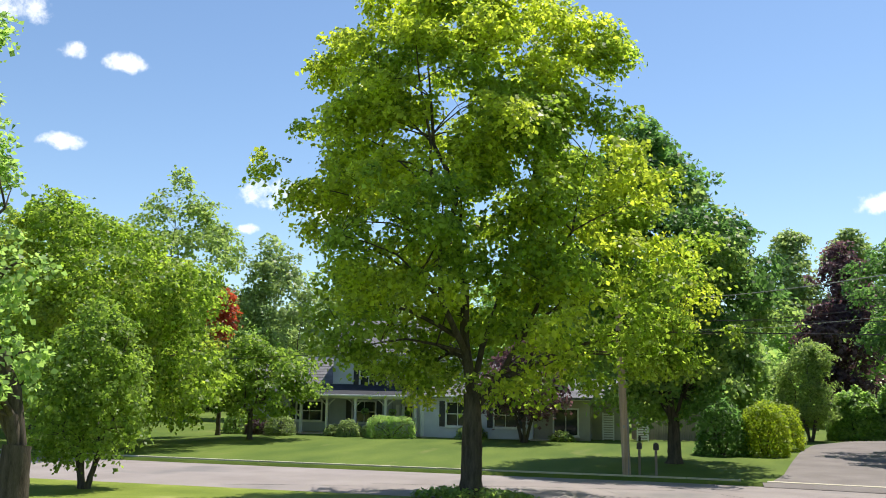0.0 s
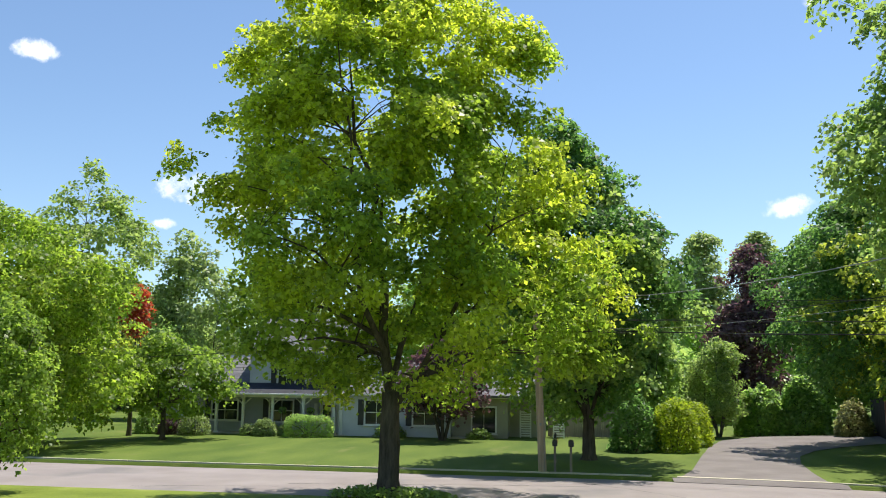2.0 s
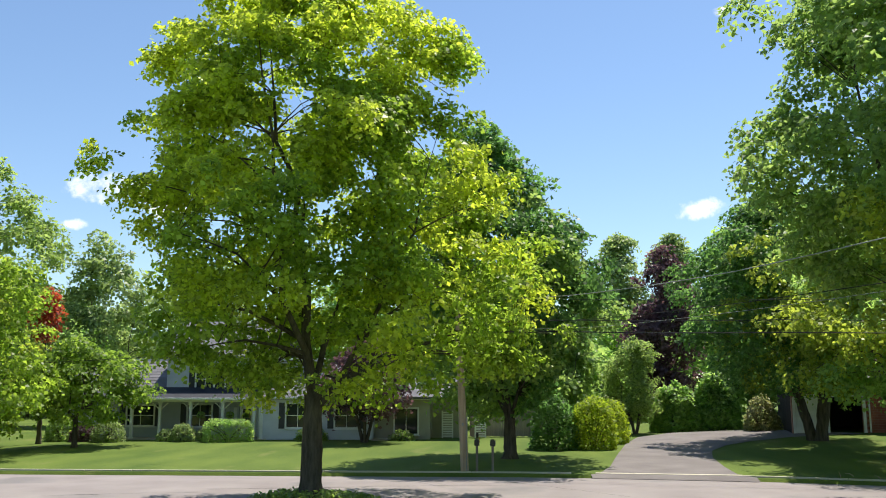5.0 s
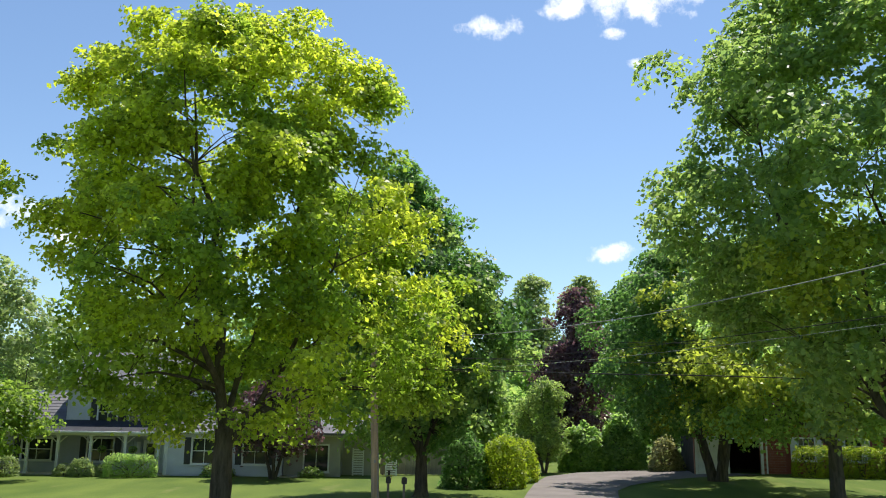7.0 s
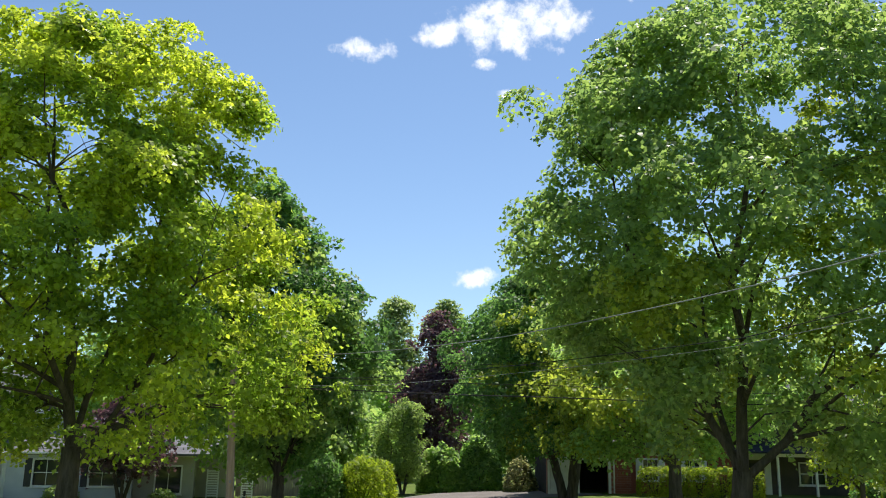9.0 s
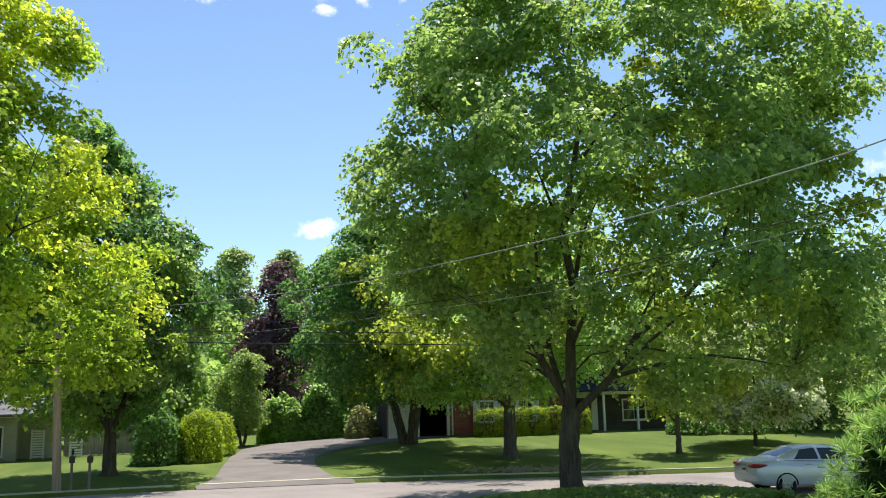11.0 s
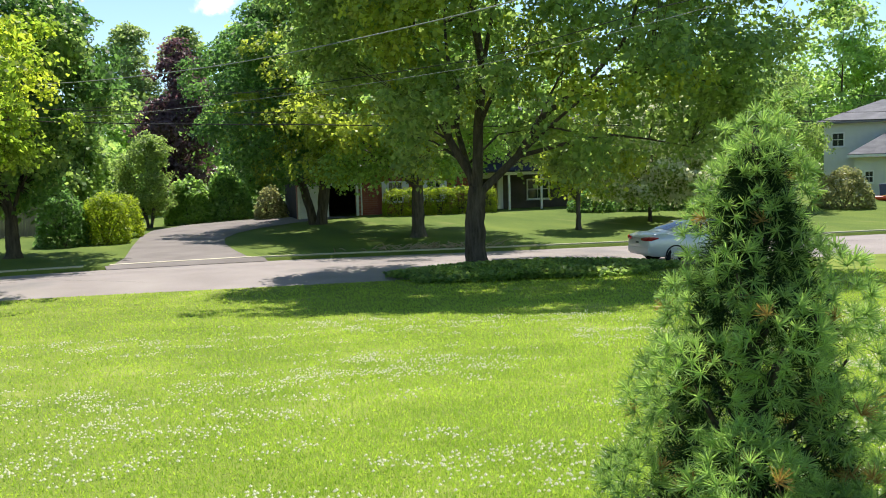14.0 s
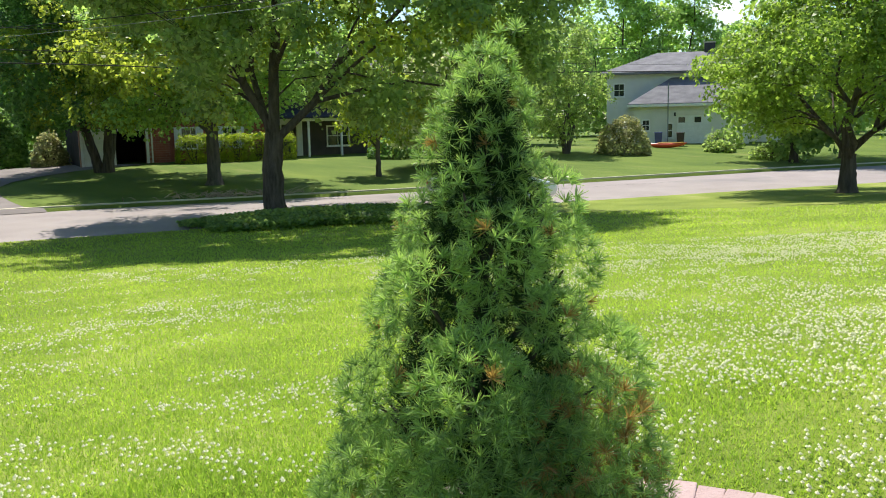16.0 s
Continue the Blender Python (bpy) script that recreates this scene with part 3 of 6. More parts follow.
def storm_drain(x):
    """A kerb inlet: concrete lid on two cheeks over a solid dark box for the opening's shade."""
    y = float(far_edge(x)) + .62
    slope = math.degrees(math.atan2(float(far_edge(x + 1)) - float(far_edge(x - 1)), 2))
    d = thing("storm_drain", pose(x, y, gz(x, y) - .2, 0, 0, slope), "weathered concrete storm drain inlet in the kerb", "storm drain")
    part("lid", box_bm(2.6, .7, .1, 0, .15, .26, .02), CONCRETE, d)
    for sx in (-1.22, 1.22):
        part("cheek", box_bm(.16, .5, .26, sx, .1, 0, .01), CONCRETE, d)
    part("slot", box_bm(2.28, .3, .26, 0, .2, 0), RECESS_SHADE, d, "solid dark box painting the shaded inlet opening")


storm_drain(32.6)


def driveway():
    left = [(5.0, 36.2), (5.9, 39), (7.2, 45), (8.6, 51), (10.3, 56.5), (13.0, 59.8), (16.5, 59.2), (19.5, 57.0)]
    right = [(10.4, 36.0), (10.7, 39), (11.3, 43), (12.2, 46.5), (13.7, 49.3), (15.6, 51.0), (18.0, 52.0), (22.4, 52.3)]
    verts, faces = [], []
    cols = 8
    n = 40
    for i in range(n + 1):
        t = i / n * (len(left) - 1)
        a = Vector((np.interp(t, range(len(left)), [p[0] for p in left]), np.interp(t, range(len(left)), [p[1] for p in left]), 0))
        b = Vector((np.interp(t, range(len(right)), [p[0] for p in right]), np.interp(t, range(len(right)), [p[1] for p in right]), 0))
        for k in range(cols):
            p = a.lerp(b, k / (cols - 1))
            verts.append((p.x, p.y, gz(p.x, max(p.y, float(far_edge(p.x)) + 0.02)) + 0.035))
    # the ramp down to the road
    mouth = [(4.7 + 6.1 * k / (cols - 1)) for k in range(cols)]
    verts = [(x, float(far_edge(x)) - .35, .05) for x in mouth] + [(x, float(far_edge(x)) + .06, .168) for x in mouth] + verts
    for i in range(n + 2):
        for k in range(cols - 1):
            faces.append((i * cols + k, i * cols + k + 1, (i + 1) * cols + k + 1, (i + 1) * cols + k))
    tagged(raw("driveway", verts, faces, DRIVE, None, True), "grey asphalt driveway curving up to the garage", "driveway", "", "structure")
    # pale concrete apron where it meets the road
    bm = box_bm(5.6, 0.32, 0.10, bevel=0.01)
    ob = part("driveway_apron", bm, CONCRETE)
    ob.matrix_world = pose(7.7, float(far_edge(7.7)) + .5, 0.088, 0, 0, -8)
    tagged(ob, "pale concrete apron at the driveway mouth", "apron", "", "structure")


driveway()

# ---- trees, near ones first ----
tree("maple_tree", "tall maple with yellow-green spring leaves beside the road", -4.9, 28.0,
     [(3.4, 2.8, 3.4), (4.2, 5.2, 6.4), (5.4, 5.7, 8.2), (6.9, 5.8, 8.7), (8.2, 6.0, 8.2), (9.6, 6.7, 6.8), (11.7, 6.3, 6.0), (12.8, 6.2, 4.9), (13.6, 6.2, 5.3),
      (14.8, 6.1, 5.2), (15.7, 4.9, 4.8), (16.4, 2.7, 2.6), (16.9, .7, 1.0)],
     LEAF_YELLOW, BARK, clusters=680, per=165, size=0.155, blob=(0.35, 0.95), trunk_r=0.36, fork=3.3, seed=3, shell=0.45, limbs=26, lumps=.36, flat=.6,
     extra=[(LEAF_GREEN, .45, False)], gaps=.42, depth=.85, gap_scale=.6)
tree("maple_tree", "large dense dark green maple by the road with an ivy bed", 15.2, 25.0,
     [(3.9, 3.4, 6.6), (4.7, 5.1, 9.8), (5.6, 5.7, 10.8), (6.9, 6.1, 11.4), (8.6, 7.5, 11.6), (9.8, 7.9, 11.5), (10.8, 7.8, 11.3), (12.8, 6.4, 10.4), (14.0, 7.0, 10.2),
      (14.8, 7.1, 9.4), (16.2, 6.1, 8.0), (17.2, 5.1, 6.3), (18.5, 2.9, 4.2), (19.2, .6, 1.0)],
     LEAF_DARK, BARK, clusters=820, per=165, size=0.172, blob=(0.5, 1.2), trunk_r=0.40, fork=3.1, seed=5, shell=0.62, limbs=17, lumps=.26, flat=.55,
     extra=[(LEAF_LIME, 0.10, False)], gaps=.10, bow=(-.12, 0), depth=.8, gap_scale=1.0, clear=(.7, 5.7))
tree("street_tree", "slim dark maple on the neighbour's front lawn", 20.5, 39.8,
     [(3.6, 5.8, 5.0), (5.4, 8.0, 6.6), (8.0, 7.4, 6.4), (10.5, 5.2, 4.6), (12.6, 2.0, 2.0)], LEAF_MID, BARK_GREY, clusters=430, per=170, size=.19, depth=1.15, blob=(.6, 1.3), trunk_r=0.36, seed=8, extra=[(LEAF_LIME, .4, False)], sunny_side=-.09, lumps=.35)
tree("multi_stem_tree", "multi-stemmed tree in front of the garage", 19.0, 50.2,
     [(3.2, 5.0, 3.5), (5.0, 7.4, 4.5), (8.5, 8.0, 5.0), (11.0, 6.5, 5.0), (13.0, 4.0, 3.0), (14.5, 1.0, 1.0)], LEAF_DEEP, BARK, clusters=300, per=165, size=0.2, blob=(.55, 1.2), trunk_r=0.46, fork=3.4, stems=3, seed=9, extra=[(LEAF_LIME, .14, False)], lumps=.4, depth=1.2)
tree("shade_tree", "dark green maple behind the mailboxes", 1.8, 42.9,
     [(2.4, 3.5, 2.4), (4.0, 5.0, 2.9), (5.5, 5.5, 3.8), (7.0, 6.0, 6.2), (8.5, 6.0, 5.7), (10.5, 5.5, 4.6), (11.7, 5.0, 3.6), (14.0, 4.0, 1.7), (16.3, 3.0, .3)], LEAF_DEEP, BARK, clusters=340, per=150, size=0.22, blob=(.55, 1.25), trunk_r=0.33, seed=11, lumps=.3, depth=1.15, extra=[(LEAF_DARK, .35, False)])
tree("young_tree", "young leafy tree with pale bark on the lawn", 28.8, 37.2,
     [(2.4, 2.2, 2.2), (3.6, 3.0, 2.8), (6, 2.6, 2.4), (8, 1, 1)], LEAF_LIME, BARK_GREY, clusters=90, per=70, size=0.2, blob=(.5, .9), trunk_r=0.15, seed=12)
tree("dogwood_tree", "white-flowering dogwood on the lawn", 34.9, 38.4,
     [(1.6, 3.8, 3.8), (3.2, 4.9, 4.7), (5.2, 4.2, 4.0), (7.2, 2.6, 2.4), (8.6, .8, .8)], LEAF_LIGHT, BARK, clusters=150, per=90, size=0.2, blob=(.5, 1.0), trunk_r=0.17, fork=1.6, stems=2, seed=13, extra=[(BLOSSOM, 1.0, True)], flat=.4)
tree("linden_tree", "spreading light green tree at the roadside", 33.1, 14.0,
     [(2.6, 4.5, 4.5), (4.2, 6.6, 6.5), (6.3, 5.0, 6.5), (8.5, 3.8, 5.5), (10.5, 1.8, 3.0)], LEAF_LINDEN, BARK, clusters=330, per=190, size=0.14, blob=(.5, 1.1), trunk_r=0.34, fork=1.5, seed=14, flat=.4)
tree("ornamental_tree", "small light green multi-stem tree at the road edge", -17.2, 26.3,
     [(1.4, 2.0, 1.8), (2.4, 2.7, 2.4), (4.0, 2.7, 2.3), (5.4, 1.7, 1.6), (6.0, .5, .5)], LEAF_LINDEN, BARK, clusters=130, per=130, size=0.13, blob=(.4, .8), trunk_r=0.16, fork=1.4, stems=3, seed=15)
tree("old_tree", "old forked tree at the edge of the lawn", -13.9, 18.6,
     [(2.6, 3.4, 0.5), (3.4, 3.6, 0.7), (6.5, 4.0, 0.3), (9.0, 4.2, -0.4), (12.0, 3.0, -0.4)], LEAF_MID, BARK, clusters=130, per=90, size=0.15, blob=(.45, .8), trunk_r=0.4, fork=1.6, seed=16, lean=.1)
tree("spreading_tree", "wide yellow-green tree with low sweeping boughs", -27.0, 42.0,
     [(1.6, 4.0, 5.5), (3.0, 7.0, 7.9), (6.0, 8.0, 7.3), (9.0, 7.5, 6.2), (11.0, 6.5, 3.9), (12.0, 5.5, 1.0), (13.3, 4.0, -2.2)], LEAF_GREEN, BARK, clusters=440, per=150, size=.19, blob=(.6, 1.3), trunk_r=0.4, fork=2.2, seed=17, extra=[(LEAF_LIME, .3, False)], lumps=.3)
tree("small_lawn_tree", "low spreading light green tree on the front lawn", -21.8, 48.8,
     [(1.8, 2.5, 3.0), (3.0, 3.6, 4.8), (4.6, 3.4, 3.8), (6.0, 1.5, 1.6)], LEAF_LINDEN, BARK, clusters=140, per=90, size=0.2, blob=(.5, 1.0), trunk_r=0.16, fork=1.6, seed=18, flat=.45)
tree("purple_tree", "small purple-leaved tree in front of the house", -6.3, 52.6,
     [(2.0, 2.6, 2.4), (3.2, 3.3, 3.2), (4.6, 2.8, 2.6), (5.8, .8, .8)], LEAF_PURPLE, BARK, clusters=110, per=90, size=0.2, blob=(.5, .9), trunk_r=0.18, fork=1.6, stems=3, seed=19)

tree("willow_tree", "grey-green airy multi-stem tree by the far lawn", 47.8, 40.2,
     [(1.8, 3.0, 2.6), (3.5, 4.2, 4.0), (6.0, 4.0, 3.8), (8.5, 2.6, 2.4), (10.0, .8, .8)], LEAF_LIGHT, BARK_GREY, clusters=150, per=95, size=0.15, blob=(.5, 1.0), trunk_r=0.2, fork=2.0, stems=4, seed=23, shell=.2, droop=.35)
tree("willow_tree", "grey-green airy multi-stem tree by the far lawn", 44.0, 42.8,
     [(1.8, 2.4, 2.4), (3.5, 3.4, 3.2), (5.5, 3.0, 3.0), (7.6, .8, .8)], LEAF_LIGHT, BARK_GREY, clusters=110, per=90, size=0.15, blob=(.5, 1.0), trunk_r=0.16, fork=1.8, stems=3, seed=24, shell=.2, droop=.35)

tree("airy_tree", "slender pale green multi-stem tree beside the driveway", 10.9, 60.6,
     [(1.2, 1.6, 1.6), (2.4, 2.3, 2.3), (4.5, 2.4, 2.3), (6.0, 1.5, 1.5), (6.9, .5, .5)], LEAF_LIGHT, BARK_GREY, clusters=120, per=110, size=0.14, blob=(.4, .8), trunk_r=0.13, fork=1.6, stems=4, seed=25, shell=.2)

tree("red_maple", "small red-leaved maple behind the lawn trees", -25.0, 51.2,
     [(5.6, .6, .6), (7.2, 1.2, 1.2), (8.3, .9, .9), (9.0, .3, .3)], LEAF_RED, BARK, clusters=26, per=50, size=0.2, blob=(.4, .7), trunk_r=0.14, fork=3.0, seed=26)

# ---- wood behind the houses ----
FAR = [
    ("willow_tree", "pale green willow behind the houses", -38.5, 70, 22.0, 6.6, LEAF_LIGHT), ("wood_tree", "leafy green tree behind the house", -31.5, 73, 16.0, 5.6, LEAF_DULL),
    ("wood_tree", "leafy green tree behind the house", -22, 76, 14.0, 6.0, LEAF_DULL), ("wood_tree", "leafy green tree behind the house", -11, 78, 13.0, 6.5, LEAF_MID),
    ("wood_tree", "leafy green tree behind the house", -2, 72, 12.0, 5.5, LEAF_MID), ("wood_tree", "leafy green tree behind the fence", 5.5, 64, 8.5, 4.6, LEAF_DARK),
    ("beech_tree", "copper beech with deep purple leaves", 18.0, 83.7, 15.9, 4.3, LEAF_PURPLE), ("poplar_tree", "thin grey-green tree top", 18.9, 110, 22.6, 4.4, LEAF_DULL),
    ("wood_tree", "dark leafy tree behind the shrubs", 8.5, 73, 7.0, 4.5, LEAF_MID), ("poplar_tree", "thin grey-green tree top", 24.4, 108, 22.2, 4.4, LEAF_DULL),
    ("wood_tree", "dark leafy tree beside the driveway", 19.8, 68, 15.2, 3.0, LEAF_MID), ("wood_tree", "tall dark tree behind the garage", 22.0, 67.5, 17.2, 4.0, LEAF_DARK),
    ("wood_tree", "tall dark tree behind the garage", 28.5, 70, 16.5, 5.5, LEAF_DARK), ("wood_tree", "tree behind the brick house", 36, 66, 14, 6, LEAF_MID),
    ("wood_tree", "tree behind the brick house", 46, 62, 12.5, 6, LEAF_MID), ("wood_tree", "airy tall tree behind the far house", 72.5, 54, 19.6, 5.6, LEAF_MID), ("wood_tree", "airy tall tree behind the far house", 78, 50, 18, 5.5, LEAF_MID), ("wood_tree", "leafy tree beside the far house", 56, 53, 15, 5.0, LEAF_DULL), ("wood_tree", "leafy tree beside the far house", 50, 54, 14, 5.0, LEAF_MID),
    ("wood_tree", "tall tree behind the far house", 92, 52, 13, 6.5, LEAF_MID), ("wood_tree", "tall dark tree along the road", 57.5, 25.0, 21, 8.4, LEAF_MID),
    ("wood_tree", "tall tree along the road", 78, 24, 16, 7.5, LEAF_MID), ("street_tree", "thick-trunked tree across the road", 52.0, 25.6, 9.5, 5.0, LEAF_DARK),
    ("wood_tree", "tree beyond the road", -52, 62, 15, 7, LEAF_MID), ("wood_tree", "dark tree beyond the road", -37, 50, 15, 6, LEAF_MID), ("wood_tree", "tree beyond the road", -45, 52, 12, 6, LEAF_MID)]
for n, (nm, lb, fx, fy, h, r, mt) in enumerate(FAR):
    tree(nm, lb, fx, fy, [(h * .13, r * .55, r * .55), (h * .3, r * .92, r * .92), (h * .58, r * 1.05, r * 1.05), (h * .8, r * .86, r * .86), (h * .93, r * .5, r * .5), (h, r * .12, r * .12)], mt, BARK,
         clusters=170, per=75, size=0.32 if fy < 100 else .38, blob=(.7, 1.7), trunk_r=0.3, seed=40 + n, limbs=12, lumps=.45, flat=.6, shell=.4, gaps=.3, gap_scale=.35, group="trees behind the houses")


# a belt of woodland that closes the view
belt = [tree("wood_tree", "distant green woodland tree in leaf", bx, 112, [(1.6, 3.4, 3.4), (5, 5.6, 5.4), (10, 6.2, 6.4), (13.5, 4.8, 4.6), (16, 1, 1)], mt, BARK,
             clusters=85, per=45, size=.6, blob=(1.1, 2.3), trunk_r=.3, seed=90 + n, limbs=8, lumps=.5, shell=.5, group="distant woodland")
        for n, (bx, mt) in enumerate(((-70, LEAF_MID), (-50, LEAF_DULL), (0, LEAF_MID), (48, LEAF_DARK)))]
rb = random.Random(4)
for k in range(46):
    a = radians(-62 + k * 3.25 + rb.uniform(-1, 1))
    d = rb.uniform(96, 118)
    bx, by = math.sin(a) * d, math.cos(a) * d
    sc = rb.uniform(.62, .9)
    o = copy_thing(belt[k % len(belt)], pose(bx, by, gz(bx, by) - .05, 0, 0, rb.uniform(0, 360)))
    o.scale = (sc * 1.25, sc * 1.25, sc)
    tagged(o, "distant green woodland tree in leaf", "tree", "distant woodland")


# ---- buildings ----
def wall_bm(x0, x1, z0, z1, y, thick, holes=()):
    """A wall along x with real openings (x0, x1, z0, z1)."""
    xs = sorted({x0, x1, *[h[0] for h in holes], *[h[1] for h in holes]})
    zs = sorted({z0, z1, *[h[2] for h in holes], *[h[3] for h in holes]})
    bms = []
    for a, b in zip(xs, xs[1:]):
        run = None
        for c, d in zip(zs, zs[1:]):
            cx, cz = (a + b) / 2, (c + d) / 2
            if any(h[0] < cx < h[1] and h[2] < cz < h[3] for h in holes):
                if run:
                    bms.append(box_bm(b - a, thick, run[1] - run[0], (a + b) / 2, y + thick / 2, run[0]))
                run = None
            else:
                run = (run[0], d) if run else (c, d)
        if run:
            bms.append(box_bm(b - a, thick, run[1] - run[0], (a + b) / 2, y + thick / 2, run[0]))
    out = join_bm(*bms)
    bmesh.ops.remove_doubles(out, verts=out.verts[:], dist=1e-4)
    return out


def boards(name, parent, x0, x1, z0, z1, y, step, material, holes=()):
    """Lapped siding boards on a wall, each a wedge standing proud at its lower edge."""
    z = z0
    while z < z1 - 0.02:
        top = min(z + step, z1)
        cuts = [(x0, x1)]
        for h in holes:
            if h[2] - 0.06 < (z + top) / 2 < h[3] + 0.06:
                cuts = [(a, b) for s, e in cuts for a, b in ((s, min(e, h[0] - .09)), (max(s, h[1] + .09), e)) if b - a > 0.05] if cuts else cuts
        for a, b in cuts:
            v = [(a, y - .028, z), (b, y - .028, z), (b, y - .006, top), (a, y - .006, top), (a, y, z), (b, y, z), (b, y, top), (a, y, top)]
            raw(name, v, [(0, 1, 2, 3), (4, 7, 6, 5), (0, 4, 5, 1), (3, 2, 6, 7), (0, 3, 7, 4), (1, 5, 6, 2)], material, parent)
        z = top


def window(parent, cx, z0, w, h, y, shutters=True, bars=(2, 2)):
    """A sash window: casing, sill, glazing bars, pane and a dark reveal behind."""
    win = part("window", join_bm(box_bm(.09, .10, h + .18, cx - w / 2 - .045, y - .03, z0 - .09), box_bm(.09, .10, h + .18, cx + w / 2 + .045, y - .03, z0 - .09),
                                 box_bm(w, .10, .10, cx, y - .03, z0 + h - .005), box_bm(w, .10, .09, cx, y - .03, z0 - .09)), WHITE, parent)
    part("sill", box_bm(w + .3, .16, .05, cx, y - .06, z0 - .14, .01), WHITE, win)
    part("pane", box_bm(w, .012, h, cx, y + .06, z0), PANE, win)
    for k in range(1, bars[0]):
        part("glazing_bar", box_bm(.035, .03, h, cx - w / 2 + w * k / bars[0], y + .04, z0), WHITE, win)
    for k in range(1, bars[1]):
        part("glazing_bar", box_bm(w, .034, .05, cx, y + .04, z0 + h * k / bars[1] - .025), WHITE, win)
    if shutters:
        for s in (-1, 1):
            px = cx + s * (w / 2 + .09 + .2)
            sh = part("shutter", box_bm(.36, .05, h + .16, px, y - .055, z0 - .08, .008), SHUTTER, parent)
            for k in range(8):
                part("slat", box_bm(.28, .02, .05, px, y - .088, z0 + (h) * k / 8 + .02), SHUTTER, sh)


def gable_roof(name, parent, x0, x1, y0, y1, eave, ridge, material, over=.35, thick=.14):
    """A roof with its ridge along x, two slabs and gable ends."""
    ym = (y0 + y1) / 2
    slope = (ridge - eave) / (ym - y0)
    v = []
    for x in (x0 - over, x1 + over):
        v += [(x, y0 - over, eave - over * slope), (x, ym, ridge), (x, y1 + over, eave - over * slope),
              (x, y0 - over, eave - over * slope + thick), (x, ym, ridge + thick), (x, y1 + over, eave - over * slope + thick)]
    f = [(3, 9, 10, 4), (4, 10, 11, 5), (0, 1, 7, 6), (1, 2, 8, 7), (0, 6, 9, 3), (2, 5, 11, 8), (0, 3, 4, 1), (1, 4, 5, 2), (6, 7, 10, 9), (7, 8, 11, 10)]
    return raw(name, v, f, material, parent)


def hip_roof(name, parent, x0, x1, y0, y1, eave, ridge, material, over=.4):
    ym = (y0 + y1) / 2
    inset = (y1 - y0) / 2
    xa, xb = x0 - over, x1 + over
    ya, yb = y0 - over, y1 + over
    v = [(xa, ya, eave - .12), (xb, ya, eave - .12), (xb, yb, eave - .12), (xa, yb, eave - .12), (xa, ya, eave + .06), (xb, ya, eave + .06), (xb, yb, eave + .06), (xa, yb, eave + .06),
         (x0 + inset, ym, ridge), (x1 - inset, ym, ridge)]
    f = [(0, 3, 2, 1), (0, 1, 5, 4), (1, 2, 6, 5), (2, 3, 7, 6), (3, 0, 4, 7), (4, 5, 9, 8), (5, 6, 9), (6, 7, 8, 9), (7, 4, 8)]
    return raw(name, v, f, material, parent)


def shingle_rows(parent, x0, x1, y0, eave, ym, ridge, material, rows=12, over=.35, thick=.14):
    """Courses of shingles on the front slope, each lapping the one below."""
    slope = (ridge - eave) / (ym - y0)
    ya = y0 - over
    for k in range(rows):
        a, b = k / rows, (k + 1) / rows
        y_a, y_b = ya + (ym - ya) * a, ya + (ym - ya) * b
        z_a, z_b = eave - over * slope + (y_a - ya) * slope + thick, eave - over * slope + (y_b - ya) * slope + thick
        v = [(x0, y_a, z_a + .03), (x1, y_a, z_a + .03), (x1, y_b, z_b + .008), (x0, y_b, z_b + .008), (x0, y_a, z_a + .002), (x1, y_a, z_a + .002)]
        raw("shingle_course", v, [(0, 1, 2, 3), (4, 5, 1, 0)], material, parent)


